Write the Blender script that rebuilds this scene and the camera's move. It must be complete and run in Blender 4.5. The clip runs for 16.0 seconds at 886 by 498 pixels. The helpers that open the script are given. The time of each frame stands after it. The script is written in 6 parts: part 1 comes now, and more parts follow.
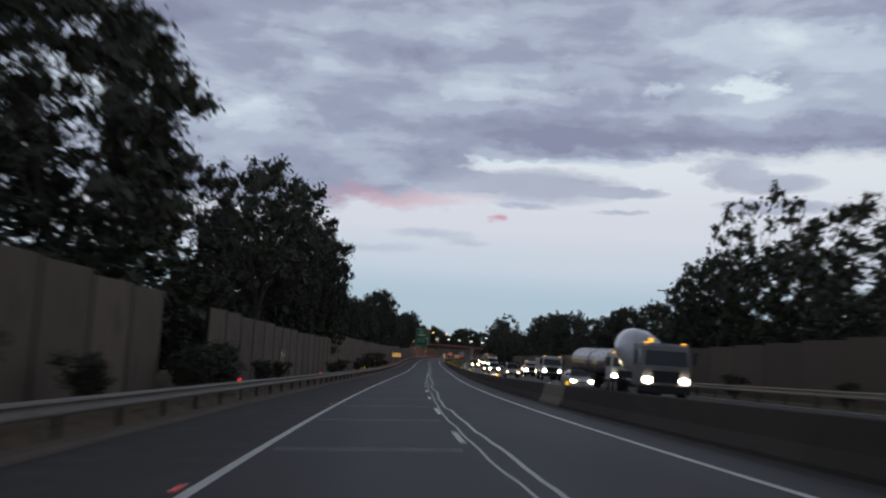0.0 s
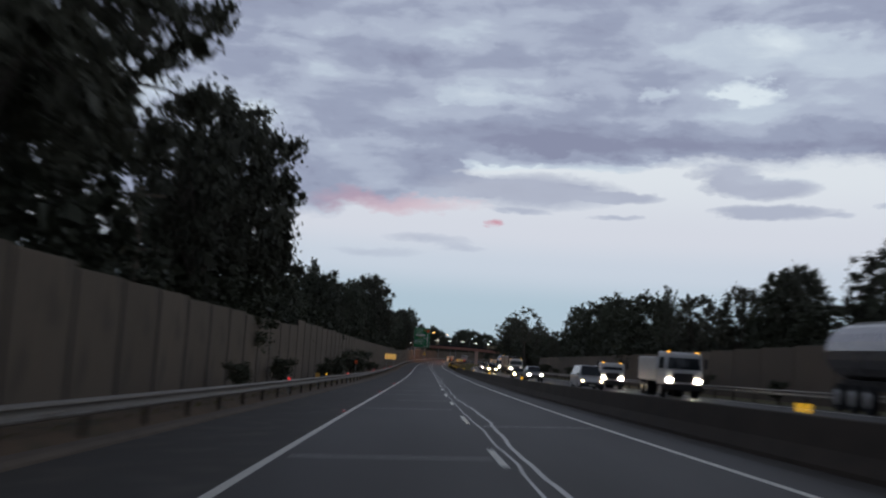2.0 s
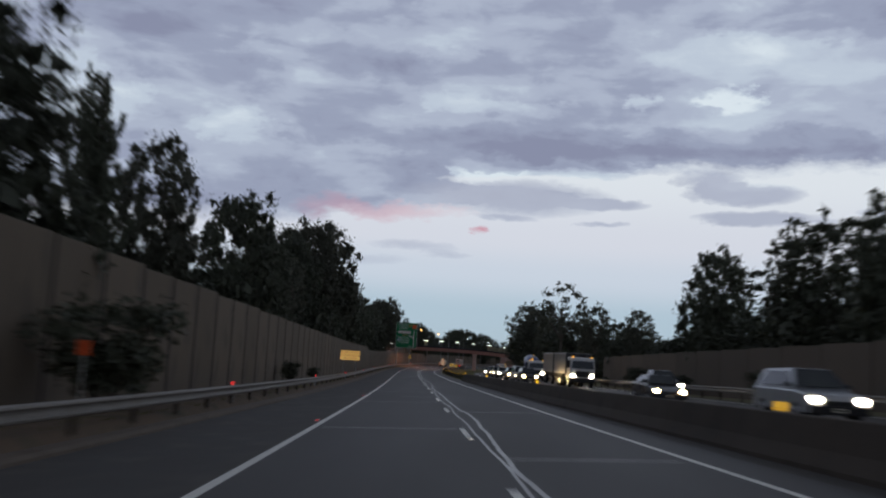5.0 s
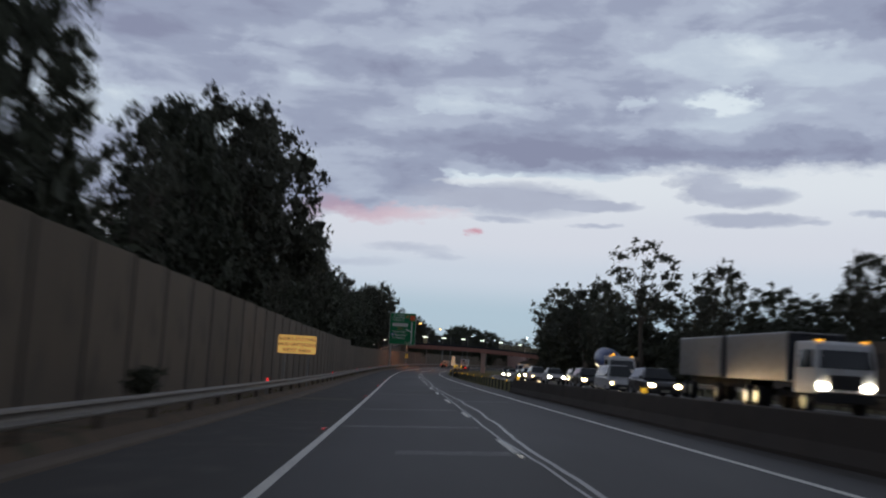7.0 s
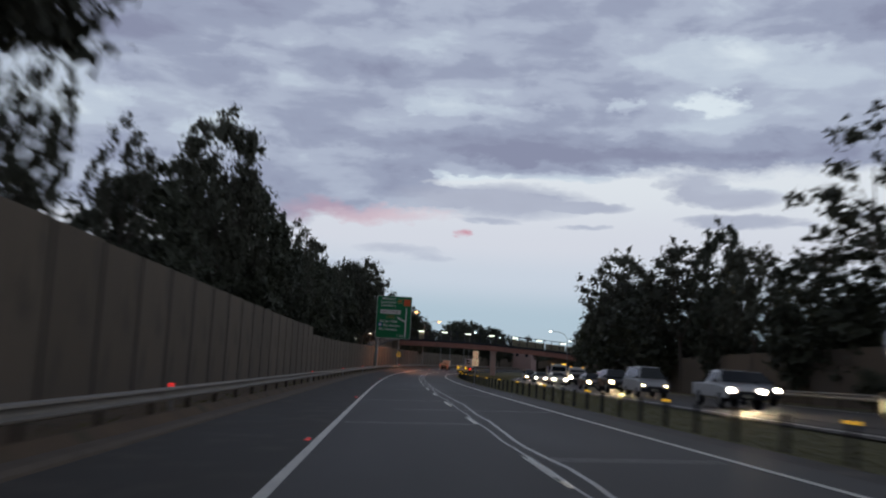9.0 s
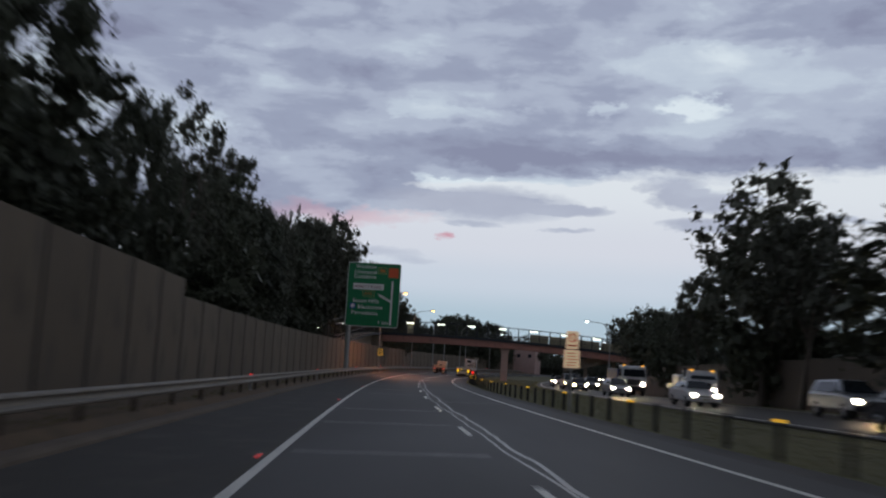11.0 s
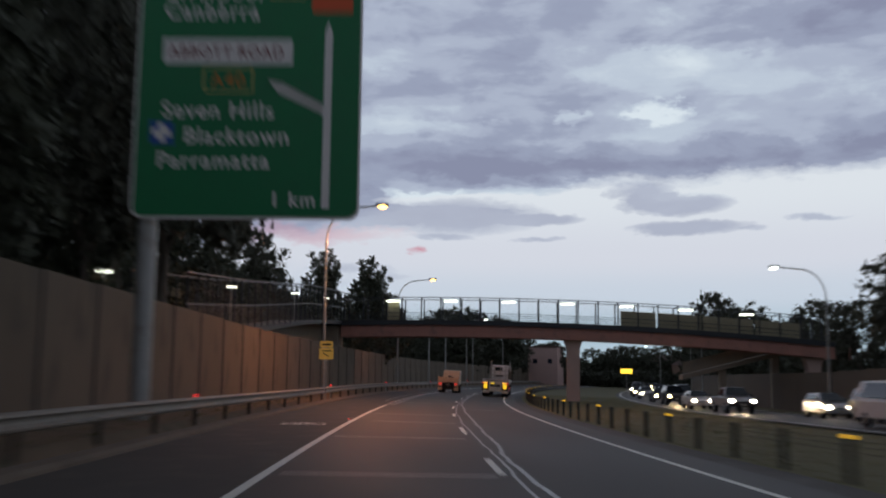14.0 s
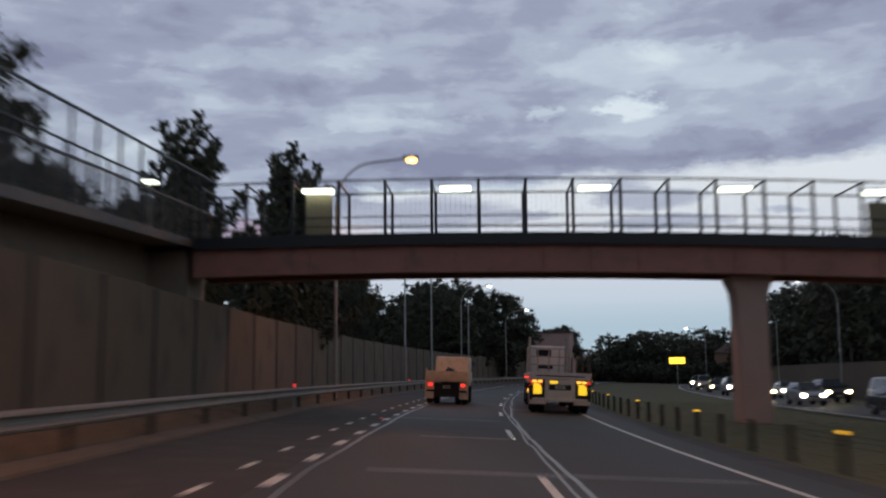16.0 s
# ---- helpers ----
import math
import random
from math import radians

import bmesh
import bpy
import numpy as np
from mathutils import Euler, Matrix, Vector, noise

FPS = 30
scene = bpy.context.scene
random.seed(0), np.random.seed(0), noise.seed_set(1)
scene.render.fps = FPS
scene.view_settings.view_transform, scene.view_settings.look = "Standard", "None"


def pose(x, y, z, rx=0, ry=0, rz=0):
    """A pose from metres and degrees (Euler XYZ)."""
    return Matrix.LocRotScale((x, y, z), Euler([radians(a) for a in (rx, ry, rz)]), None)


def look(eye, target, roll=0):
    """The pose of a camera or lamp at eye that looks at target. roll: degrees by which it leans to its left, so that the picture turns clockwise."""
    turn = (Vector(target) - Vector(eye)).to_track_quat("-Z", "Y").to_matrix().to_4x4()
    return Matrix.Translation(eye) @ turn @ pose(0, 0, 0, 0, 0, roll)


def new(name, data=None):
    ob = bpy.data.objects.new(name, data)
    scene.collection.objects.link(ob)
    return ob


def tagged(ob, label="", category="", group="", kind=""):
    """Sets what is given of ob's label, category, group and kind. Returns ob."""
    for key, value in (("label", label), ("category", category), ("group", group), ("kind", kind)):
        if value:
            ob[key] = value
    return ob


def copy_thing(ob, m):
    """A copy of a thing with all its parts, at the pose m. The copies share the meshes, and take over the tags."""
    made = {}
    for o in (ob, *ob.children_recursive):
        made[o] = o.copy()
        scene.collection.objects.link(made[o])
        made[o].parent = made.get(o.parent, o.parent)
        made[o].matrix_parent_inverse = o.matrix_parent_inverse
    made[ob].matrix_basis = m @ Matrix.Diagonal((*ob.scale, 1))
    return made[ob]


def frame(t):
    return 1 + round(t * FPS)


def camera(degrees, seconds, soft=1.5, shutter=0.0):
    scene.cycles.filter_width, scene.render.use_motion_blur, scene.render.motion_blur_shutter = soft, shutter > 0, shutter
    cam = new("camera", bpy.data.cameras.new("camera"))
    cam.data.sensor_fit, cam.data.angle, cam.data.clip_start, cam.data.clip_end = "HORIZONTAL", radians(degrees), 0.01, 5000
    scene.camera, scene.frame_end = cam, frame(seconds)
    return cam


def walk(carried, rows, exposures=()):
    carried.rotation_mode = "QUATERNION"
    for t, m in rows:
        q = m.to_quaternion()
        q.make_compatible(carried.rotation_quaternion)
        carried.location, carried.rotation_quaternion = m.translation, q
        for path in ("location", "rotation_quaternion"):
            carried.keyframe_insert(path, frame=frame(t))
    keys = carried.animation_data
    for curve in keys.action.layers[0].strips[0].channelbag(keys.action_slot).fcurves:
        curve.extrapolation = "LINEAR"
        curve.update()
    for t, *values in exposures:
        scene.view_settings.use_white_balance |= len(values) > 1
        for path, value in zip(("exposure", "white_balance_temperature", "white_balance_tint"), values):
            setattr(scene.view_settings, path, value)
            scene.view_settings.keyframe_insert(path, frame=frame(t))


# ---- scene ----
cam = camera(48.34, 16.0, soft=2.1, shutter=0.8)
# seconds, x, y, z, pitch, roll, yaw
PATH = [
    (0.0, 0.040, 0.000, 1.450, 5.48, -3.62, -0.40),
    (0.5, -0.509, 14.037, 1.071, 5.84, -3.72, -0.58),
    (1.0, -0.959, 28.074, 0.708, 6.03, -3.40, -0.73),
    (1.5, -1.370, 42.110, 0.360, 5.57, -3.55, -0.72),
    (2.0, -1.744, 56.145, 0.029, 5.78, -3.67, -0.65),
    (2.5, -1.933, 70.178, -0.287, 6.20, -3.38, -0.58),
    (3.0, -2.041, 84.208, -0.588, 6.25, -3.65, -0.56),
    (3.5, -2.127, 98.236, -0.874, 6.04, -4.21, -1.00),
    (4.0, -2.062, 112.261, -1.146, 6.26, -3.59, -1.05),
    (4.5, -2.072, 126.284, -1.403, 6.22, -3.48, -1.35),
    (7.0, -3.126, 196.349, -2.482, 6.35, -3.35, -1.80),
    (7.5, -3.331, 210.353, -2.658, 6.56, -3.23, -2.11),
    (8.0, -3.537, 224.354, -2.822, 6.76, -3.12, -2.32),
    (8.5, -3.692, 238.352, -2.973, 6.82, -3.21, -2.56),
    (9.0, -3.821, 252.347, -3.113, 6.47, -3.30, -2.39),
    (11.5, -4.017, 322.277, -3.637, 6.85, -2.95, -3.88),
    (12.0, -3.895, 336.254, -3.709, 7.13, -2.31, -4.17),
    (12.5, -3.693, 350.227, -3.771, 7.32, -2.02, -4.57),
    (13.0, -3.425, 364.196, -3.823, 6.90, -1.80, -4.60),
    (13.5, -3.043, 378.158, -3.865, 7.26, -0.94, -4.41),
    (14.0, -2.529, 392.114, -3.898, 7.53, -0.54, -4.73),
    (14.5, -1.861, 406.060, -3.921, 7.27, -0.31, -5.12),
    (15.0, -1.018, 419.993, -3.935, 7.56, -0.30, -5.43),
    (15.5, 0.022, 433.910, -3.941, 7.67, -0.07, -5.64),
    (16.0, 1.285, 447.806, -3.938, 7.37, 0.52, -6.07),

]
walk(cam, [(t, pose(x, y, z, 90 + p, r, yw)) for t, x, y, z, p, r, yw in PATH])

# ---- world: dusk sky with broken cloud, low sun behind cloud ----
world = bpy.data.worlds.new("dusk_sky")
scene.world = world
world.use_nodes = True
wn, wl = world.node_tree.nodes, world.node_tree.links
wn.clear()


def wnode(kind, **kw):
    n = wn.new(kind)
    for k, val in kw.items():
        if k == "op":
            n.operation = val
    return n


def wmath(op, a, b=None, c=None):
    n = wnode("ShaderNodeMath", op=op)
    for i, val in enumerate((a, b, c)):
        if val is None:
            continue
        if isinstance(val, (int, float)):
            n.inputs[i].default_value = val
        else:
            wl.new(val, n.inputs[i])
    return n.outputs[0]


def wramp(fac, stops, smooth=True):
    n = wn.new("ShaderNodeValToRGB")
    cr = n.color_ramp
    cr.interpolation = "EASE" if smooth else "LINEAR"
    while len(cr.elements) < len(stops):
        cr.elements.new(0.5)
    for e, (p, col) in zip(cr.elements, stops):
        e.position, e.color = p, (*col, 1) if len(col) == 3 else col
    wl.new(fac, n.inputs[0])
    return n.outputs[0]


def wmix(fac, a, b):
    n = wn.new("ShaderNodeMix")
    n.data_type = "RGBA"
    for sock, val in ((n.inputs[0], fac), (n.inputs[6], a), (n.inputs[7], b)):
        if isinstance(val, tuple):
            sock.default_value = (*val, 1)
        elif isinstance(val, (int, float)):
            sock.default_value = val
        else:
            wl.new(val, sock)
    return n.outputs[2]


def wnoise(vec, scale, detail, rough, distort=0.0):
    n = wn.new("ShaderNodeTexNoise")
    n.inputs["Scale"].default_value, n.inputs["Detail"].default_value = scale, detail
    n.inputs["Roughness"].default_value, n.inputs["Distortion"].default_value = rough, distort
    wl.new(vec, n.inputs["Vector"])
    return n.outputs["Fac"]


tc = wn.new("ShaderNodeTexCoord")
sep = wn.new("ShaderNodeSeparateXYZ")
wl.new(tc.outputs["Generated"], sep.inputs[0])
sx, sy, sz = sep.outputs
# azimuth (right of the road's first heading) and height, in degrees
az0 = wmath("MULTIPLY", wmath("ARCTAN2", sx, sy), 57.2958)
el0 = wmath("MULTIPLY", wmath("ARCSINE", sz), 57.2958)


def wvec(x, y, z=0.0):
    n = wn.new("ShaderNodeCombineXYZ")
    for sock, val in zip(n.inputs, (x, y, z)):
        if isinstance(val, (int, float)):
            sock.default_value = val
        else:
            wl.new(val, sock)
    return n.outputs[0]


warp_a = wnoise(wvec(az0, wmath("MULTIPLY", el0, 2.2), 3.0), 0.22, 4.0, 0.6)
warp_b = wnoise(wvec(az0, wmath("MULTIPLY", el0, 2.2), 9.0), 0.55, 6.0, 0.66)
az = wmath("ADD", az0, wmath("MULTIPLY", wmath("SUBTRACT", warp_b, 0.5), 6.0))
el = wmath("ADD", el0, wmath("ADD", wmath("MULTIPLY", wmath("SUBTRACT", warp_a, 0.5), 1.9), wmath("MULTIPLY", wmath("SUBTRACT", warp_b, 0.5), 1.5)))


az_f = wmath("ADD", az0, wmath("MULTIPLY", wmath("SUBTRACT", az, az0), 0.45))
el_f = wmath("ADD", el0, wmath("MULTIPLY", wmath("SUBTRACT", el, el0), 0.38))


def cloud(a0, e0, ra, re, gain=1.0, crisp=False):
    """a soft lens-shaped patch round a direction; a crisp one keeps closer to its place"""
    u = wmath("DIVIDE", wmath("SUBTRACT", az_f if crisp else az, a0), ra)
    w = wmath("DIVIDE", wmath("SUBTRACT", el_f if crisp else el, e0), re)
    r = wmath("ADD", wmath("MULTIPLY", u, u), wmath("MULTIPLY", w, w))
    return wmath("MULTIPLY", wmath("MAXIMUM", wmath("SUBTRACT", 1.0, r), 0.0), gain)


def clamp01(x):
    return wmath("MINIMUM", wmath("MAXIMUM", x, 0.0), 1.0)


flat_pos = wvec(az0, wmath("MULTIPLY", el0, 2.4), 0.0)
big = wnoise(flat_pos, 0.075, 3.0, 0.5, 0.4)
puff = wnoise(flat_pos, 0.22, 7.0, 0.54, 0.3)
streak = wnoise(wvec(wmath("MULTIPLY", az0, 0.55), wmath("MULTIPLY", el0, 4.2), 5.0), 0.15, 4.0, 0.5, 0.35)
tone = wmath("ADD", wmath("MULTIPLY", big, 0.42), wmath("ADD", wmath("MULTIPLY", puff, 0.4), wmath("MULTIPLY", streak, 0.22)))
for patch in (cloud(-15, 19.5, 17, 6.5, -0.09), cloud(13, 12.5, 24, 1.3, -0.12), cloud(-2, 16.6, 12, 1.2, -0.08), cloud(23, 19.5, 9, 1.6, -0.10), cloud(4, 9.7, 5.5, 0.9, -0.09), cloud(17.2, 15.2, 2.0, 0.75, 0.24), cloud(12.2, 15.2, 1.3, 0.5, 0.14),
              cloud(-7.4, 17.2, 4.5, 1.3, 0.07), cloud(-21, 13.2, 5.5, 2.2, 0.13), cloud(-11.5, 12.4, 3.0, 1.3, 0.10), cloud(-4, 10.2, 8, 1.3, -0.07), cloud(8.5, 10.75, 5.5, 0.4, 0.2, True), cloud(21, 10.55, 5.0, 0.35, 0.22, True), cloud(12.2, 12.0, 12, 0.8, -0.06), cloud(3.6, 14.6, 6.0, 0.6, 0.09), cloud(16, 17.8, 8, 1.2, 0.06), cloud(3.2, 10.75, 3.0, 0.3, 0.22)):
    tone = wmath("ADD", tone, patch)
tone = wmath("ADD", wmath("MULTIPLY", tone, 1.25), -0.135)
thick = wramp(tone, [(0.30, (0.235, 0.258, 0.368)), (0.43, (0.30, 0.338, 0.455)), (0.53, (0.39, 0.44, 0.555)), (0.63, (0.48, 0.55, 0.65)), (0.82, (0.66, 0.74, 0.80))])
# lower edge of the cloud deck rises to the right
edge = wmath("MINIMUM", wmath("MAXIMUM", wmath("ADD", wmath("MULTIPLY", az0, 0.17), 8.35), 6.8), 11.0)
deck_mask = clamp01(wmath("MULTIPLY", wmath("SUBTRACT", el, edge), 1.1))
slot = wmath("ADD", cloud(7.2, 10.32, 7.0, 0.42, 2.2, True), wmath("ADD", cloud(12.6, 10.2, 3.0, 0.75, 2.0, True), cloud(22, 10.3, 5.5, 0.5, 1.6, True)))
deck_mask = clamp01(wmath("SUBTRACT", deck_mask, slot))
lenses = wmath("ADD", cloud(4.8, 9.4, 6.8, 1.15, 1.35, True), wmath("ADD", cloud(9.8, 9.25, 3.4, 0.42, 1.5, True), wmath("ADD", cloud(18.0, 10.0, 3.6, 0.75, 1.7, True), cloud(18.7, 8.6, 3.7, 0.5, 1.6, True))))
for patch in (cloud(16.2, 10.7, 2.2, 0.7, 1.2, True), cloud(10.2, 8.05, 1.6, 0.16, 1.0, True), cloud(25.6, 9.0, 1.7, 0.26, 1.2, True), cloud(22.3, 8.45, 1.0, 0.15, 0.8, True), cloud(4.6, 8.25, 2.4, 0.22, 1.0, True), cloud(-0.6, 6.3, 3.0, 0.34, 0.6, True), cloud(1.2, 5.9, 1.6, 0.28, 0.6, True), cloud(-3.5, 5.4, 3.0, 0.3, 0.4, True)):
    lenses = wmath("ADD", lenses, patch)
lenses = clamp01(wmath("MULTIPLY", lenses, wmath("ADD", 0.15, wmath("MULTIPLY", wmath("ADD", puff, warp_b), 0.85))))
mask = clamp01(wmath("ADD", deck_mask, clamp01(lenses)))
clear = wramp(wmath("DIVIDE", el0, 90.0), [(0.0, (0.40, 0.50, 0.575)), (0.03, (0.41, 0.525, 0.615)), (0.055, (0.545, 0.61, 0.70)), (0.078, (0.62, 0.65, 0.725)), (0.12, (0.68, 0.725, 0.775)), (0.25, (0.45, 0.55, 0.68)), (1.0, (0.25, 0.34, 0.5))])
pink = wmath("ADD", cloud(-3.0, 8.25, 5.6, 0.75, 0.5), cloud(3.1, 7.42, 0.75, 0.2, 1.0, True))
body = wmix(wmath("MULTIPLY", lenses, 0.8), thick, (0.43, 0.465, 0.565))
sky_open = wmix(clamp01(pink), wmix(mask, clear, body), (0.56, 0.30, 0.37))
# the light fades towards the zenith and away from the sunset
fade_up = wmath("SUBTRACT", 1.0, wmath("MULTIPLY", clamp01(wmath("MULTIPLY", wmath("SUBTRACT", sz, 0.38), 2.6)), 0.72))
fade_back = wmath("ADD", 0.62, wmath("MULTIPLY", clamp01(wmath("ADD", wmath("MULTIPLY", sy, 1.4), 0.4)), 0.38))
dim = wn.new("ShaderNodeVectorMath")
dim.operation = "SCALE"
wl.new(sky_open, dim.inputs[0])
wl.new(wmath("MULTIPLY", fade_up, fade_back), dim.inputs["Scale"])
sky = dim.outputs[0]
bg = wn.new("ShaderNodeBackground")
bg.inputs["Strength"].default_value = 1.05
wl.new(sky, bg.inputs[0])
wout = wn.new("ShaderNodeOutputWorld")
wl.new(bg.outputs[0], wout.inputs[0])
scene.view_settings.exposure = 0.0

# ---- the road's line: s is metres along it, lat metres right of the lane's middle ----
SPEED = 28.0
HEAD, GRADE = (0.558, -0.094, -2.178, -3.972), (-0.645, 0.805, -0.131)
BANK, LAT = (-2.371, 0.91, 2.12, 1.563, -0.392), (-0.293, -0.44, 1.942, 0.532, -1.257)


def poly(c, u):
    return sum(k * u ** i for i, k in enumerate(c))


TT = np.linspace(-8, 80, 1761)
UU = (TT - 8) / 8
UC = np.clip(UU, -1.1, 1.1)
UH = np.clip(UU, -1.3, 2.3)
SLOPE = np.where(UC > 0, poly([i * k for i, k in enumerate(HEAD)][1:], 1.1), poly([i * k for i, k in enumerate(HEAD)][1:], -1.1))
PSI = np.radians(poly(HEAD, UC) + (UH - UC) * SLOPE)
GR = np.radians(poly(GRADE, UC))
BK = np.radians(poly(BANK, UC))
LT = poly(LAT, UC)
VV = SPEED * (1 + -0.003 * UC)


def run(a):
    return np.concatenate([[0], np.cumsum((a[1:] + a[:-1]) / 2 * (TT[1] - TT[0]))])


LINE = np.stack([run(-np.sin(PSI) * VV), run(np.cos(PSI) * VV), run(np.sin(GR) * VV)], 1)
LINE -= np.array([np.interp(0, TT, LINE[:, i]) for i in range(3)])


def at(s):
    """the camera line's point, heading, bank and offset at s"""
    t = s / SPEED
    return [float(np.interp(t, TT, a)) for a in (LINE[:, 0], LINE[:, 1], LINE[:, 2], PSI, BK, LT)]


def ground_z(bank, la):
    """height of the ground over the line, la metres right of it"""
    if la <= 6.3:
        return -math.sin(bank) * max(la, -14)
    z = -math.sin(bank) * 6.3
    return z - (0.6 if bank > 0 else 0.8) * math.sin(bank) * (min(la, 40) - 6.3)


def spot(s, lat, h=0.0):
    """the world point at s, lat, h over the ground there"""
    x, y, z, psi, bank, off = at(s)
    la = lat - off
    return Vector((x + math.cos(psi) * la, y + math.sin(psi) * la, z + ground_z(bank, la) + h))


def stand(s, lat, h=0.0, turn=0.0, lean=False):
    """a pose on the ground, y along the road"""
    x, y, z, psi, bank, off = at(s)
    p = spot(s, lat, h)
    return pose(p.x, p.y, p.z, 0, math.degrees(bank) if lean else 0, math.degrees(psi) + turn)


# ---- materials ----
def material(name, colour, rough=0.7, metal=0.0, vary=0.25, scale=1.0, grain=20.0, bump=0.0, emit=0.0, spread=0.0, stretch=(1, 1, 1), dirt=None, coat=0.0):
    """Principled surface with coarse and fine variation, bump, and per-piece spread."""
    m = bpy.data.materials.new(name)
    m.use_nodes = True
    nt = m.node_tree
    b = nt.nodes["Principled BSDF"]
    b.inputs["Roughness"].default_value, b.inputs["Metallic"].default_value = rough, metal
    b.inputs["Coat Weight"].default_value = coat
    if emit:
        b.inputs["Base Color"].default_value = (*colour, 1)
        b.inputs["Emission Color"].default_value = (*colour, 1)
        b.inputs["Emission Strength"].default_value = emit
        return m
    co = nt.nodes.new("ShaderNodeTexCoord")
    mp = nt.nodes.new("ShaderNodeMapping")
    mp.inputs["Scale"].default_value = stretch
    nt.links.new(co.outputs["Object"], mp.inputs[0])

    def noise_of(sc, det):
        n = nt.nodes.new("ShaderNodeTexNoise")
        n.inputs["Scale"].default_value, n.inputs["Detail"].default_value = sc, det
        nt.links.new(mp.outputs[0], n.inputs["Vector"])
        return n.outputs["Fac"]

    def mth(op, a, bb):
        n = nt.nodes.new("ShaderNodeMath")
        n.operation = op
        for i, val in enumerate((a, bb)):
            if isinstance(val, (int, float)):
                n.inputs[i].default_value = val
            else:
                nt.links.new(val, n.inputs[i])
        return n.outputs[0]

    coarse, fine = noise_of(scale, 4), noise_of(grain, 3)
    k = mth("ADD", mth("MULTIPLY", mth("SUBTRACT", coarse, 0.5), 2.2 * vary), mth("MULTIPLY", mth("SUBTRACT", fine, 0.5), 1.4 * vary))
    if spread:
        oi = nt.nodes.new("ShaderNodeObjectInfo")
        k = mth("ADD", k, mth("MULTIPLY", mth("SUBTRACT", oi.outputs["Random"], 0.5), spread))
    k = mth("ADD", k, 1.0)
    vm = nt.nodes.new("ShaderNodeVectorMath")
    vm.operation = "SCALE"
    vm.inputs[0].default_value = colour
    nt.links.new(k, vm.inputs["Scale"])
    out = vm.outputs[0]
    if dirt:
        mx = nt.nodes.new("ShaderNodeMix")
        mx.data_type = "RGBA"
        mx.inputs[7].default_value = (*dirt, 1)
        nt.links.new(out, mx.inputs[6])
        rp = nt.nodes.new("ShaderNodeMapRange")
        rp.inputs["From Min"].default_value, rp.inputs["From Max"].default_value = 0.52, 0.72
        nt.links.new(noise_of(scale * 2.3, 5), rp.inputs["Value"])
        nt.links.new(rp.outputs[0], mx.inputs[0])
        out = mx.outputs[2]
    nt.links.new(out, b.inputs["Base Color"])
    rr = mth("ADD", mth("MULTIPLY", mth("SUBTRACT", coarse, 0.5), 0.25), rough)
    nt.links.new(rr, b.inputs["Roughness"])
    if bump:
        bp = nt.nodes.new("ShaderNodeBump")
        bp.inputs["Strength"].default_value, bp.inputs["Distance"].default_value = min(1, bump * 10), bump
        nt.links.new(fine, bp.inputs["Height"])
        nt.links.new(bp.outputs[0], b.inputs["Normal"])
    return m


# asphalt is warmed and line paint brightened to stand in for headlight light
ASPHALT = material("asphalt", (0.050, 0.0425, 0.036), 0.66, vary=0.3, scale=0.35, grain=60, bump=0.004, stretch=(1, 0.15, 1))
SHOULDER = material("shoulder_asphalt", (0.060, 0.052, 0.044), 0.8, vary=0.3, scale=0.5, grain=50, bump=0.004, dirt=(0.1, 0.085, 0.07))
PAINT = material("road_paint", (0.92, 0.88, 0.78), 0.5, vary=0.15, scale=2.0, grain=25, dirt=(0.6, 0.58, 0.53))
SEALANT = material("crack_sealant", (0.16, 0.148, 0.135), 0.32, vary=0.25, scale=2.0, grain=12)
JOINT = material("pavement_joint", (0.23, 0.215, 0.20), 0.5, vary=0.4, scale=1.2, grain=18)
WORN = material("pale_worn_patch", (0.13, 0.108, 0.08), 0.9, vary=0.3, scale=1.2, grain=30, bump=0.004, dirt=(0.085, 0.072, 0.056))
DIRT = material("dry_dirt", (0.155, 0.104, 0.064), 0.95, vary=0.35, scale=0.6, grain=14, bump=0.02, dirt=(0.06, 0.065, 0.035))
GRASS_G = material("verge_soil", (0.145, 0.132, 0.058), 0.95, vary=0.18, scale=0.4, grain=9, bump=0.012, dirt=(0.16, 0.13, 0.065))
MEDIAN_D = material("median_earth", (0.05, 0.04, 0.03), 0.95, vary=0.3, scale=0.5, grain=10, bump=0.015, dirt=(0.07, 0.062, 0.035))
CONCRETE = material("concrete", (0.31, 0.255, 0.20), 0.85, vary=0.16, scale=0.8, grain=22, bump=0.004, dirt=(0.25, 0.225, 0.2))
KERBC = material("dusty_kerb_concrete", (0.165, 0.128, 0.095), 0.9, vary=0.25, scale=0.8, grain=20, bump=0.005, dirt=(0.11, 0.085, 0.06))
BARRIERC = material("stained_barrier_concrete", (0.075, 0.057, 0.043), 0.9, vary=0.22, scale=0.7, grain=18, bump=0.006, spread=0.25, dirt=(0.048, 0.038, 0.03))
WALLC = material("noise_wall_concrete", (0.165, 0.129, 0.093), 0.9, vary=0.16, scale=0.5, grain=14, bump=0.006, spread=0.22, dirt=(0.115, 0.095, 0.072), stretch=(1, 1, 0.45))
WALLC_FAR = material("painted_wall", (0.108, 0.083, 0.064), 0.9, vary=0.18, scale=0.4, grain=10, bump=0.006, spread=0.2)
WALLPOST = material("wall_joint_post", (0.03, 0.026, 0.023), 0.9, vary=0.2, scale=1, grain=10)
STEEL = material("galvanised_steel", (0.40, 0.395, 0.38), 0.55, 0.5, vary=0.15, scale=1.5, grain=20, dirt=(0.3, 0.27, 0.23))
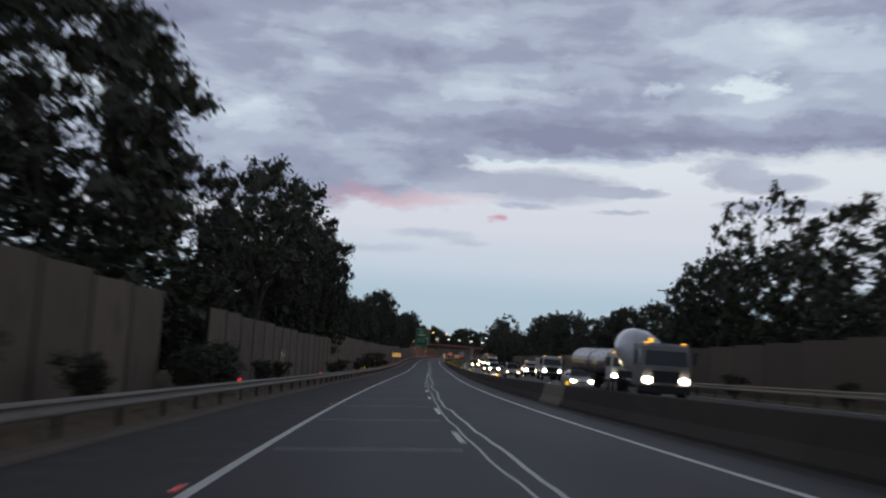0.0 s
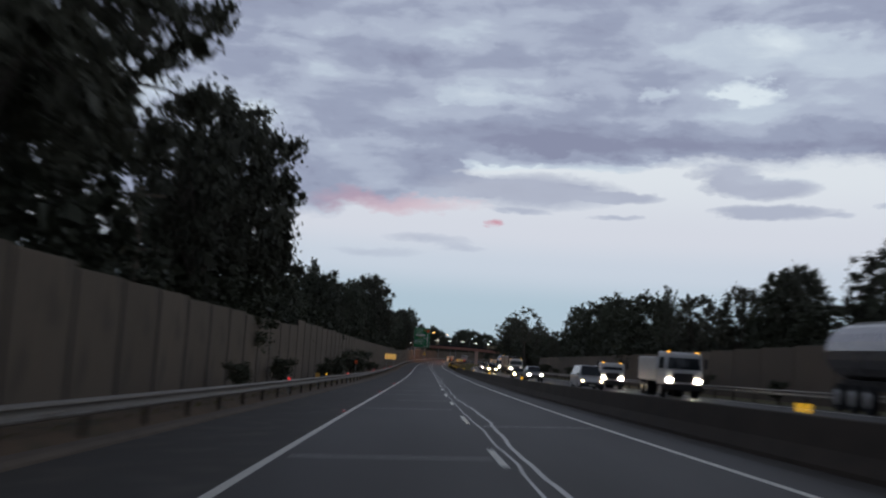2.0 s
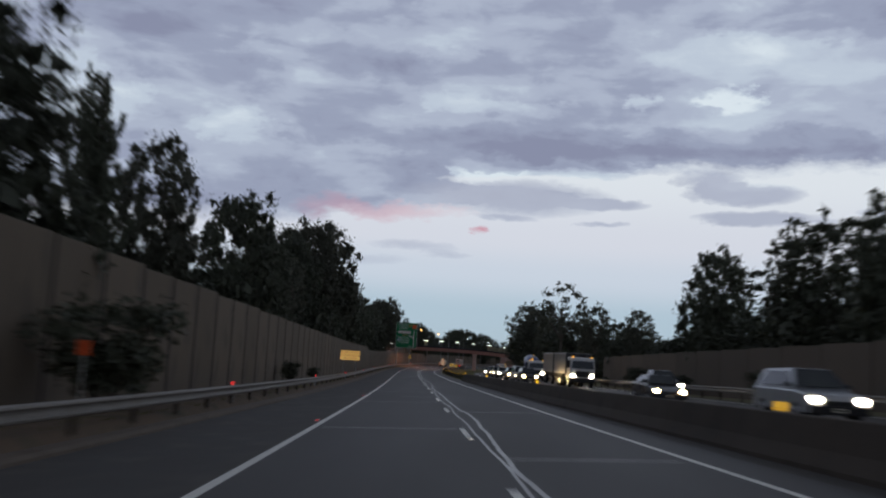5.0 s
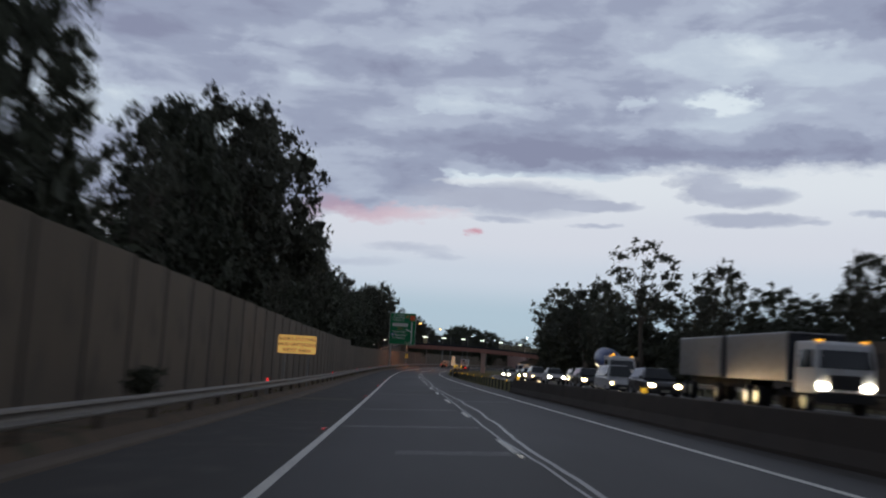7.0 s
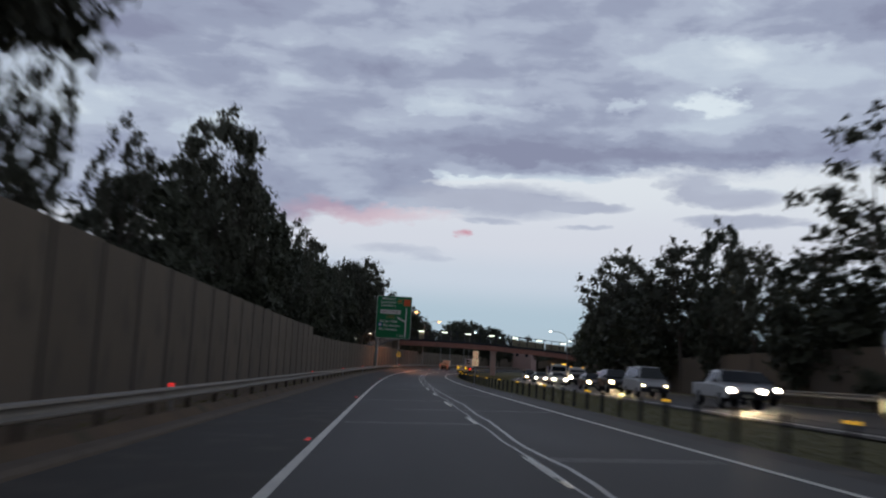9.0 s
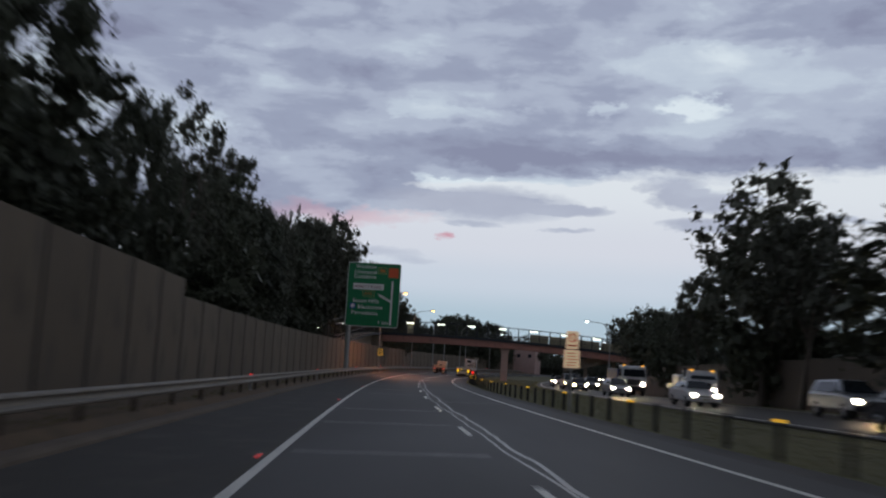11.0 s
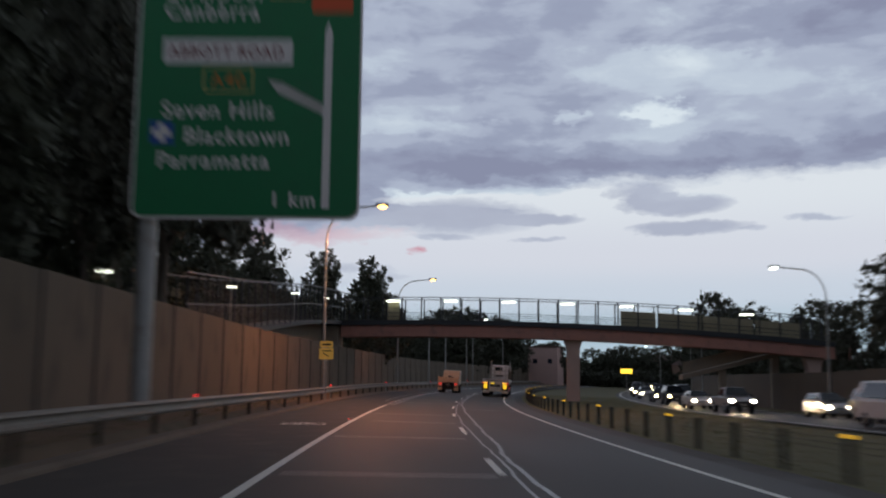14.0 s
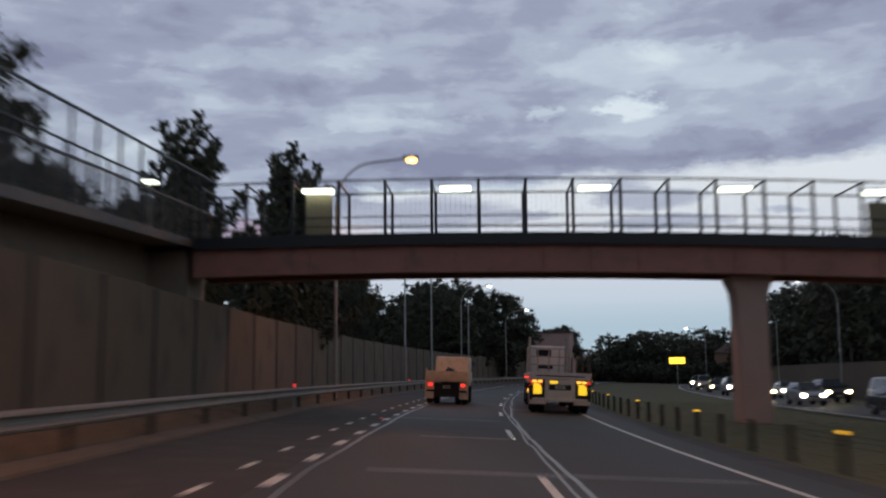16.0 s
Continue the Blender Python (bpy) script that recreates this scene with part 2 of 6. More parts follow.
RAILSTEEL = material("weathered_rail_steel", (0.27, 0.245, 0.215), 0.62, 0.25, vary=0.2, scale=1.5, grain=20, dirt=(0.2, 0.165, 0.13))
# posts toned dark so they hardly show below the rail
DULLSTEEL = material("dark_post_steel", (0.085, 0.068, 0.052), 0.8, 0.2, vary=0.2, scale=2, grain=15)
DARKSTEEL = material("dark_painted_steel", (0.035, 0.037, 0.042), 0.5, 0.3, vary=0.2, scale=2, grain=20)
# girder and pier colours take in some of the lamps' reddish light
GIRDER = material("girder_steel", (0.42, 0.20, 0.155), 0.65, 0.0, vary=0.14, scale=0.7, grain=18, dirt=(0.3, 0.16, 0.13))
COLUMN = material("bridge_concrete", (0.50, 0.36, 0.31), 0.85, vary=0.12, scale=0.9, grain=20, bump=0.003)
LEAF = material("eucalypt_leaves", (0.088, 0.088, 0.062), 0.75, vary=0.35, scale=0.5, grain=4, spread=0.5)
LEAF_B = material("dense_leaves", (0.074, 0.08, 0.052), 0.7, vary=0.35, scale=0.5, grain=4, spread=0.4)
BARK = material("eucalypt_bark", (0.12, 0.1, 0.082), 0.9, vary=0.3, scale=1.0, grain=8, bump=0.02, stretch=(1, 1, 0.3), dirt=(0.1, 0.075, 0.06))
WOOD = material("weathered_timber", (0.15, 0.12, 0.09), 0.85, vary=0.25, scale=2, grain=14, bump=0.005)


# ---- mesh helpers ----
def part(name, bm, mat, parent=None, label=""):
    me = bpy.data.meshes.new(name)
    bm.to_mesh(me)
    bm.free()
    me.materials.append(mat)
    ob = new(name, me)
    if parent:
        ob.parent = parent
    return tagged(ob, label)


def mesh_part(name, verts, faces, mat, parent=None, label="", smooth=False):
    me = bpy.data.meshes.new(name)
    me.from_pydata([tuple(v) for v in verts], [], faces)
    if smooth:
        me.polygons.foreach_set("use_smooth", [True] * len(me.polygons))
    me.materials.append(mat)
    ob = new(name, me)
    if parent:
        ob.parent = parent
    return tagged(ob, label)


def thing(name, m, label, category, group="", kind=""):
    ob = new(name)
    ob.empty_display_size = 0.3
    ob.matrix_basis = m
    return tagged(ob, label, category, group, kind)


def box(bm, x0, x1, y0, y1, z0, z1, bevel=0.0):
    r = bmesh.ops.create_cube(bm, size=1, matrix=Matrix.Translation(((x0 + x1) / 2, (y0 + y1) / 2, (z0 + z1) / 2)) @ Matrix.Diagonal((x1 - x0, y1 - y0, z1 - z0, 1)))
    if bevel:
        es = list({e for v in r["verts"] for e in v.link_edges})
        bmesh.ops.bevel(bm, geom=es, offset=bevel, segments=2, affect="EDGES", profile=0.5)
    return bm


def boxes(*args, bevel=0.0):
    bm = bmesh.new()
    for a in args:
        box(bm, *a, bevel=bevel)
    return bm


def tube(bm, a, b, r0, r1=None, seg=10):
    a, b = Vector(a), Vector(b)
    d = b - a
    q = d.to_track_quat("Z", "Y").to_matrix().to_4x4()
    bmesh.ops.create_cone(bm, cap_ends=True, segments=seg, radius1=r0, radius2=r0 if r1 is None else r1, depth=d.length, matrix=Matrix.Translation((a + b) / 2) @ q)
    return bm


def tubes(*args, seg=10):
    bm = bmesh.new()
    for a in args:
        tube(bm, *a, seg=seg)
    return bm


def sweep(name, s0, s1, profile, mat, parent=None, step=2.0, closed=True, label="", wob=None, fixed=None):
    """a strip along the road with the cross-section profile of (lat, h) points"""
    n = max(2, int((s1 - s0) / step) + 1)
    verts, faces, k = [], [], len(profile)
    for i in range(n):
        s = s0 + (s1 - s0) * i / (n - 1)
        w = wob(s) if wob else 0
        base = spot(s, fixed, 0).z if fixed is not None else None
        for lat, h in profile:
            p = spot(s, lat + w, h)
            if base is not None:
                p.z = base + h
            verts.append(p)
        if i:
            for j in range(k if closed else k - 1):
                a, b = (i - 1) * k + j, (i - 1) * k + (j + 1) % k
                faces.append((a, b, b + k, a + k))
    if closed:
        faces.append(tuple(range(k))[::-1])
        faces.append(tuple((n - 1) * k + j for j in range(k)))
    return mesh_part(name, verts, faces, mat, parent, label)


# ---- ground and road ----
def opp(s):
    """lateral place of the oncoming side's inner lane"""
    return float(np.interp(s, [-100, 235, 300, 460, 560, 700], [12.3, 12.3, 14.6, 20.0, 21.5, 21.5]))


lats = [-420, -200, -90, -45, -24, -14, -11, -8, -5.2, 0, 5, 6.4, 8, 11, 15, 20, 25, 32, 45, 80, 180, 420]
ss = list(np.arange(-180, 900, 6.0)) + [960, 1050, 1200, 1500, 2000]
gv, gf = [], []
for i, s in enumerate(ss):
    for lat in lats:
        p = spot(s, lat, -0.06)
        if lat < -11:
            p.z += 0.5 * min(1, (-11 - lat) / 6)
        gv.append(p)
    if i:
        k = len(lats)
        gf += [((i - 1) * k + j, (i - 1) * k + j + 1, i * k + j + 1, i * k + j) for j in range(k - 1)]
ground = tagged(mesh_part("ground", gv, gf, GRASS_G), "dark grassy and bare ground beside the motorway", "ground", kind="structure")


def strip(name, s0, s1, lat0, lat1, h, mat, label, step=3.0, cuts=1):
    pr = [(lat0 + (lat1 - lat0) * i / cuts, h) for i in range(cuts + 1)]
    return tagged(sweep(name, s0, s1, pr, mat, step=step, closed=False), label, name.split("_")[0], kind="structure")


strip("road", -170, 900, -1.9, 6.3, 0.0, ASPHALT, "dark worn asphalt of the two-lane motorway carriageway", cuts=4)
strip("road_shoulder", -170, 900, -5.05, -1.9, 0.0, SHOULDER, "grey asphalt breakdown lane beside the guard rail", cuts=2)
strip("road_median_shoulder", -170, 900, 6.3, 7.0, -0.004, SHOULDER, "narrow sealed edge beside the median grass")
tagged(sweep("verge", -170, 900, [(-10.2, 0.36), (-7.4, 0.34), (-6.2, 0.31), (-5.75, 0.26), (-5.45, 0.06), (-5.2, -0.015)], DIRT, closed=False, step=3.0), "low bare dirt bank between rail and wall", "verge", kind="structure")


strip("median_strip", -170, 262, 7.0, 9.95, -0.006, MEDIAN_D, "dark stained seal beside the median barrier", cuts=2)


def opp_strip(name, a, b, h, mat, label):
    n = 240
    v, f = [], []
    for i in range(n + 1):
        s = -170 + 1070 * i / n
        for j in range(3):
            v.append(spot(s, opp(s) + a + (b - a) * j / 2, h))
        if i:
            f += [((i - 1) * 3 + j, (i - 1) * 3 + j + 1, i * 3 + j + 1, i * 3 + j) for j in range(2)]
    return tagged(mesh_part(name, v, f, mat), label, "road", kind="structure")


opp_strip("road_oncoming", -2.4, 7.2, 0.0, ASPHALT, "dark asphalt of the oncoming carriageway")
for a, lab in ((-1.85, "inner"), (6.3, "outer")):
    opp_strip("edge_line_oncoming", a, a + 0.14, 0.006, PAINT, "worn white edge line of the oncoming carriageway")

# ---- painted lines ----
tagged(sweep("edge_line_left", -60, 446, [(-1.90, 0.006), (-1.74, 0.006)], PAINT, closed=False), "continuous worn white edge line", "road line", kind="structure")
tagged(sweep("edge_line_right", -60, 800, [(5.27, 0.006), (5.41, 0.006)], PAINT, closed=False), "continuous worn white edge line beside the median", "road line", kind="structure")
k = 0
dash_line = thing("lane_line", Matrix.Identity(4), "white broken lane line with worn dashes", "road line", kind="structure")
for i in range(-4, 52):
    s = 84.2 + 12.95 * (i - 6)
    sweep("dash", s, s + 3.3, [(1.80, 0.006), (1.93, 0.006)], PAINT, dash_line, step=1.1, closed=False)
exit_line = thing("exit_lane_line", Matrix.Identity(4), "wide white broken continuity line", "road line", kind="structure")
for i in range(60):
    s = 446.4 + 3.6 * i
    sweep("dash", s, s + 1.3, [(-1.91, 0.006), (-1.73, 0.006)], PAINT, exit_line, step=0.65, closed=False)
side_line = thing("exit_side_line", Matrix.Identity(4), "short white dashes in the widening left lane", "road line", kind="structure")
for i in range(40):
    s = 456.5 + 3.2 * i
    sweep("dash", s, s + 1.0, [(-2.62, 0.006), (-2.50, 0.006)], PAINT, side_line, step=0.5, closed=False)


def wander(seed, amp):
    return lambda s: amp * (noise.noise((s * 0.05, seed, 0)) * 1.6 + 0.6 * noise.noise((s * 0.23, seed, 5)) + 0.25 * noise.noise((s * 0.9, seed, 9)))


for seed, lat, amp, w in ((1.3, 2.02, 0.13, 0.055), (7.7, 2.30, 0.17, 0.085)):
    tagged(sweep("sealed_crack", -60, 560, [(lat, 0.004), (lat + w, 0.004)], SEALANT, closed=False, step=0.7, wob=wander(seed, amp)), "shiny grey sealed crack meandering along the lane joint", "crack", kind="structure")
tagged(sweep("sealed_crack", 448, 560, [(-1.6, 0.004), (-1.5, 0.004)], SEALANT, closed=False, step=0.7, wob=wander(3.1, 0.12)), "shiny grey sealed crack beside the broken line", "crack", kind="structure")
rng = random.Random(5)
for i in range(64):
    s = -20 + 9.3 * i + rng.uniform(-1.2, 1.2)
    a, b = (-1.6, 1.75) if rng.random() < 0.75 else (2.2, 5.1)
    if rng.random() < 0.25:
        a = rng.uniform(-1.2, 0)
    v = []
    m = 8
    for j in range(m + 1):
        la = a + (b - a) * j / m
        ds = 0.04 * noise.noise((la * 2, i, 0))
        v += [spot(s + ds, la, 0.004), spot(s + ds + 0.16 + 0.12 * rng.random(), la, 0.004)]
    tagged(mesh_part("transverse_joint", v, [(2 * j, 2 * j + 2, 2 * j + 3, 2 * j + 1) for j in range(m)], JOINT), "pale transverse joint across the lane", "joint", kind="structure")

def worn_patch(s, lat, length, width, seed):
    """a thin ragged skin of pale gravelly repair on the shoulder"""
    rng = random.Random(seed)
    n = 26
    v = [spot(s, lat, 0.006)]
    for i in range(n):
        a = 2 * math.pi * i / n
        k = rng.uniform(0.78, 1.08)
        v.append(spot(s + math.sin(a) * length / 2 * k - 0.45 * math.cos(a) * width / 2, lat + math.cos(a) * width / 2 * k, 0.006))
    tagged(mesh_part("shoulder_patch", v, [(0, 1 + (i + 1) % n, 1 + i) for i in range(n)], WORN), "pale worn patch of gravelly repair on the shoulder", "patch", kind="structure")


worn_patch(241.6, -3.9, 2.6, 3.7, 3)

# ---- left kerb, guard rail ----
tagged(sweep("kerb", -60, 760, [(-5.42, -0.02), (-4.98, -0.02), (-5.0, 0.05), (-5.1, 0.10), (-5.42, 0.115)], KERBC), "low weathered concrete kerb edging", "kerb", kind="structure")
WBEAM = [(0.0, 0.49), (0.07, 0.52), (0.08, 0.56), (0.01, 0.61), (0.0, 0.65), (0.01, 0.69), (0.08, 0.74), (0.07, 0.78), (0.0, 0.81)]


def guard_rail(name, s0, s1, latf, facing, label, rise=lambda s: 0.0):
    root = thing(name, stand((s0 + s1) / 2, latf((s0 + s1) / 2)), label, "guard rail")
    inv = root.matrix_basis.inverted()
    n = int((s1 - s0) / 4)
    prof = [(facing * a, h) for a, h in WBEAM] + [(facing * (a - 0.012), h) for a, h in WBEAM[::-1]]
    for i in range(n):
        a, b = s0 + (s1 - s0) * i / n, s0 + (s1 - s0) * (i + 1) / n + 0.05
        v, f, kk = [], [], len(prof)
        for j in range(3):
            s = a + (b - a) * j / 2
            v += [inv @ spot(s, latf(s) + p, h + rise(s)) for p, h in prof]
        for j in range(2):
            f += [(j * kk + q, j * kk + (q + 1) % kk, (j + 1) * kk + (q + 1) % kk, (j + 1) * kk + q) for q in range(kk)]
        mesh_part("rail", v, f, RAILSTEEL, root)
    pm = bpy.data.meshes.new("post")
    bm = boxes((-0.05, 0.05, -0.055, 0.055, -0.1, 0.77))
    bm.to_mesh(pm)
    bm.free()
    pm.materials.append(DULLSTEEL)
    for i in range(n + 1):
        s = s0 + (s1 - s0) * i / n
        o = new("post", pm)
        o.parent = root
        o.matrix_basis = inv @ stand(s, latf(s) - facing * 0.075, rise(s))
    return root


def left_rail(s):
    return float(np.interp(s, [0, 150, 230, 300, 400, 470, 560, 760], [-5.45, -5.5, -5.75, -5.75, -5.5, -5.3, -5.3, -5.3]))


guard_rail("guard_rail", -30, 640, left_rail, 1, "long galvanised steel W-beam guard rail on steel posts", lambda s: float(np.interp(s, [0, 120, 160, 240, 310, 412, 438], [0.03, 0.03, 0.0, 0.02, 0.08, 0.08, 0.0])))
guard_rail("guard_rail", -30, 330, lambda s: opp(s) + 7.6, -1, "galvanised guard rail on the far side of the oncoming lanes")


# ---- concrete median barrier, up to where the median widens ----
JERSEY = [(-0.30, -0.02), (-0.30, 0.08), (-0.16, 0.33), (-0.085, 0.80), (-0.07, 0.82), (0.07, 0.82), (0.085, 0.80), (0.16, 0.33), (0.30, 0.08), (0.30, -0.02)]
BARRIER_END = 261.0
concrete_barrier = thing("concrete_barrier", stand(100, 7.1), "long stained concrete median barrier of cast segments", "barrier")
inv = concrete_barrier.matrix_basis.inverted()
for i in range(54):
    s0 = BARRIER_END - 6.0 * (i + 1)
    v, f, kk = [], [], len(JERSEY)
    for j in range(4):
        s = s0 + 0.012 + 5.976 * j / 3
        v += [inv @ spot(s, 7.1 + a, h) for a, h in JERSEY]
        if j:
            f += [((j - 1) * kk + q, (j - 1) * kk + (q + 1) % kk, j * kk + (q + 1) % kk, j * kk + q) for q in range(kk)]
    f += [tuple(range(kk))[::-1], tuple(3 * kk + q for q in range(kk))]
    fresh = s0 < 40 < s0 + 6
    mesh_part("segment", v, f, CONCRETE if fresh else BARRIERC, concrete_barrier, "paler, newer concrete segment" if fresh else "")

# ---- noise walls ----
def panel_mesh(w, h, name, grooves=0):
    bm = boxes((-0.09, 0.09, 0.045, w - 0.045, -0.3, h), bevel=0.015)
    me = bpy.data.meshes.new(name)
    bm.to_mesh(me)
    bm.free()
    return me


def wall_height(s):
    return float(np.interp(s, [-40, 40, 60, 90, 122, 130, 130.5, 160, 230, 352, 352.5, 430, 450, 520, 760], [4.15, 4.2, 4.15, 4.1, 4.3, 4.4, 4.85, 4.95, 4.95, 4.9, 4.15, 4.1, 3.95, 3.75, 3.75]))


def wall_lat(s):
    """how far left of the lane the noise wall's middle stands"""
    return float(np.interp(s, [-40, 60, 140, 240, 300, 420, 700], [-9.1, -9.1, -9.45, -9.2, -9.15, -9.3, -9.3]))


wall_left = thing("wall_left", Matrix.Identity(4), "tall weathered concrete noise wall of upright panels between posts", "wall", kind="structure")
PW = 4.4
post_me = {}
pan_me = {}
for i in range(-8, 165):
    s = 30.5 + PW * i
    if 35 < s < 46:
        continue
    h = round(wall_height(s + PW / 2) + 0.035 * ((i * 7) % 3 - 1) * (1 if s < 210 else 0.4), 2)
    if h not in pan_me:
        pan_me[h] = panel_mesh(PW, h, "panel")
        pan_me[h].materials.append(WALLC)
        bm = boxes((-0.05, 0.05, -0.044, 0.044, -0.3, h - 0.03), (0.093, 0.113, -0.085, 0.085, -0.3, h - 0.03))
        post_me[h] = bpy.data.meshes.new("post")
        bm.to_mesh(post_me[h])
        bm.free()
        post_me[h].materials.append(WALLPOST)
    a, b = spot(s, wall_lat(s)), spot(s + PW, wall_lat(s + PW))
    o = new("panel", pan_me[h])
    o.parent = wall_left
    yaw = math.degrees(math.atan2(-(b.x - a.x), b.y - a.y))
    o.matrix_basis = pose(a.x, a.y, a.z, 0, 0, yaw)
    o = new("post", post_me[h])
    o.parent = wall_left
    o.matrix_basis = pose(a.x, a.y, a.z, 0, 0, yaw)

p = spot(74.6, wall_lat(74.6) + 0.12)
hatch = thing("access_hatch", pose(p.x, p.y, p.z, 0, 0, math.degrees(at(74.6)[3])), "dark steel access hatch set in the noise wall", "hatch")
part("frame", boxes((0.0, 0.03, -1.25, 1.25, 1.2, 1.28), (0.0, 0.03, -1.25, 1.25, 2.42, 2.5), (0.0, 0.03, -1.25, -1.17, 1.28, 2.42), (0.0, 0.03, 1.17, 1.25, 1.28, 2.42)), DARKSTEEL, hatch)
part("door", boxes((0.002, 0.018, -1.165, -0.01, 1.285, 2.415), (0.002, 0.018, 0.01, 1.165, 1.285, 2.415)), DARKSTEEL, hatch)

wall_right = thing("wall_right", Matrix.Identity(4), "brown noise wall beyond the oncoming carriageway", "wall", kind="structure")
for i in range(-6, 110):
    s = 20 + 6.0 * i
    if 255 < s < 300:
        continue
    lat = opp(s) + 10.8
    h = 3.3
    a, b = spot(s, lat), spot(s + 6.0, opp(s + 6) + 10.8)
    key = ("r", h)
    if key not in pan_me:
        pan_me[key] = panel_mesh(6.0, h, "panel")
        pan_me[key].materials.append(WALLC_FAR)
    o = new("panel", pan_me[key])
    o.parent = wall_right
    o.matrix_basis = pose(a.x, a.y, a.z, 0, 0, math.degrees(math.atan2(-(b.x - a.x), b.y - a.y)))

# ---- trees ----
def leaf_cloud(clumps, rng, size, per, inner, droop=0.0):
    """leaves in clumps (centre, radius): a loose shell of small ones round an inner mass of larger sprays"""
    v, f = [], []
    for c, r in clumps:
        outer = max(5, int(per * r ** 1.5))
        for q in range(inner + outer):
            d = Vector((rng.gauss(0, 1), rng.gauss(0, 1), rng.gauss(0, 0.8))).normalized()
            d *= r * (rng.uniform(0.0, 0.6) if q < inner else rng.uniform(0.5, 1.1))
            d.z *= 0.78 + 0.7 * abs(droop)
            a = Vector((rng.uniform(-1, 1), rng.uniform(-1, 1), rng.uniform(-1.1, 0.5) - 2.4 * droop)).normalized()
            b = a.cross(Vector((rng.uniform(-1, 1), rng.uniform(-1, 1), rng.uniform(-1, 1)))).normalized()
            p, i = c + d, len(v)
            if q < inner:
                L, w = r * rng.uniform(0.5, 0.85), r * rng.uniform(0.4, 0.75)
                v += [p - a * L * 0.5, p + a * L * 0.1 + b * w * 0.5, p + a * L * 0.5, p + a * L * 0.1 - b * w * 0.5]
                f.append((i, i + 1, i + 2, i + 3))
            else:
                L, w = size * rng.uniform(0.7, 1.5), size * rng.uniform(0.4, 0.75) * (1 - 0.4 * abs(droop))
                v += [p - a * L * 0.5, p + a * L * 0.4 + b * w * 0.5, p + a * L * 0.4 - b * w * 0.5]
                f.append((i, i + 1, i + 2))
    return v, f


def conifer(bm, rng, h, spread):
    clumps = []
    tube(bm, (0, 0, -0.3), (0, 0, h * 0.95), 0.02 * h, 0.02, seg=7)
    for q in range(26):
        u = q / 25
        z0 = h * (0.06 + 0.66 * u)
        a = 2.4 * q + rng.uniform(-0.4, 0.4)
        r = spread * (1.0 - 0.62 * u) * rng.uniform(0.55, 1.05)
        rise = h * rng.uniform(0.20, 0.30)
        tip = Vector((math.cos(a) * r, math.sin(a) * r, min(z0 + rise, h * 0.98)))
        tube(bm, (0, 0, z0), tip, 0.05, 0.012, seg=4)
        for t in (0.3, 0.48, 0.64, 0.78, 0.9, 1.0):
            c = Vector((0, 0, z0)).lerp(tip, t) + Vector((rng.uniform(-0.12, 0.12), rng.uniform(-0.12, 0.12), 0.25 * t))
            clumps.append((c, 0.16 + 0.42 * (1 - t) ** 0.7))
        clumps.append((tip + Vector((0, 0, 0.5)), 0.14))
    clumps.append((Vector((0, 0, h)), 0.3))
    return clumps


def crowned(bm, rng, h, spread, style, detail):
    """a forked tree: limbs reach out to rounded clumps that fill an egg-shaped crown with gaps"""
    zc, rz, fork, tips, skip = {"gum": (0.62, 0.36, 0.32, 52, 0.08), "sparse": (0.66, 0.32, 0.40, 38, 0.26), "weep": (0.58, 0.38, 0.32, 46, 0.12), "dense": (0.50, 0.47, 0.10, 70, 0.0)}[style]
    lean = Vector((rng.uniform(-0.05, 0.05) * h, rng.uniform(-0.05, 0.05) * h, 0))
    top = Vector((lean.x, lean.y, fork * h))
    tube(bm, (0, 0, -0.4), top, 0.02 * h, 0.014 * h, seg=8)
    limbs = []
    for q in range(5):
        a = 1.2566 * q + rng.uniform(-0.4, 0.4)
        e = top + Vector((math.cos(a) * spread * 0.36, math.sin(a) * spread * 0.36, h * rng.uniform(0.16, 0.26)))
        tube(bm, top, e, 0.0105 * h, 0.006 * h, seg=6)
        limbs.append(e)
    clumps = []
    base_r = spread * {"gum": 0.27, "sparse": 0.2, "weep": 0.22, "dense": 0.29}[style]
    for q in range(tips):
        u = 1 - 2 * (q + 0.5) / tips
        if u < -0.72 and style != "dense":
            continue
        if rng.random() < skip and u < 0.75:
            continue
        a = 2.39996 * q + rng.uniform(-0.25, 0.25)
        ring = math.sqrt(max(0.0, 1 - u * u))
        k = rng.uniform(0.72, 1.04)
        e = Vector((lean.x + math.cos(a) * ring * spread * k, lean.y + math.sin(a) * ring * spread * k, h * (zc + rz * u * rng.uniform(0.86, 1.0))))
        near = min(limbs, key=lambda p: (p - e).length)
        midp = near.lerp(e, 0.55) + Vector((rng.uniform(-0.3, 0.3), rng.uniform(-0.3, 0.3), 0.25))
        tube(bm, near, midp, 0.004 * h, 0.0026 * h, seg=4)
        if detail:
            tube(bm, midp, e, 0.0026 * h, 0.001 * h, seg=3)
        r = base_r * rng.uniform(0.75, 1.25)
        clumps.append((e, r))
        for _ in range(2 if detail else 1):
            o = Vector((rng.gauss(0, 1), rng.gauss(0, 1), rng.gauss(0, 0.7))).normalized() * r * rng.uniform(0.75, 1.15)
            clumps.append((e + o, r * rng.uniform(0.4, 0.62)))
        if rng.random() < (0.9 if style == "dense" else 0.65):
            clumps.append((near.lerp(e, rng.uniform(0.35, 0.65)), r * rng.uniform(0.7, 1.0)))
    return clumps


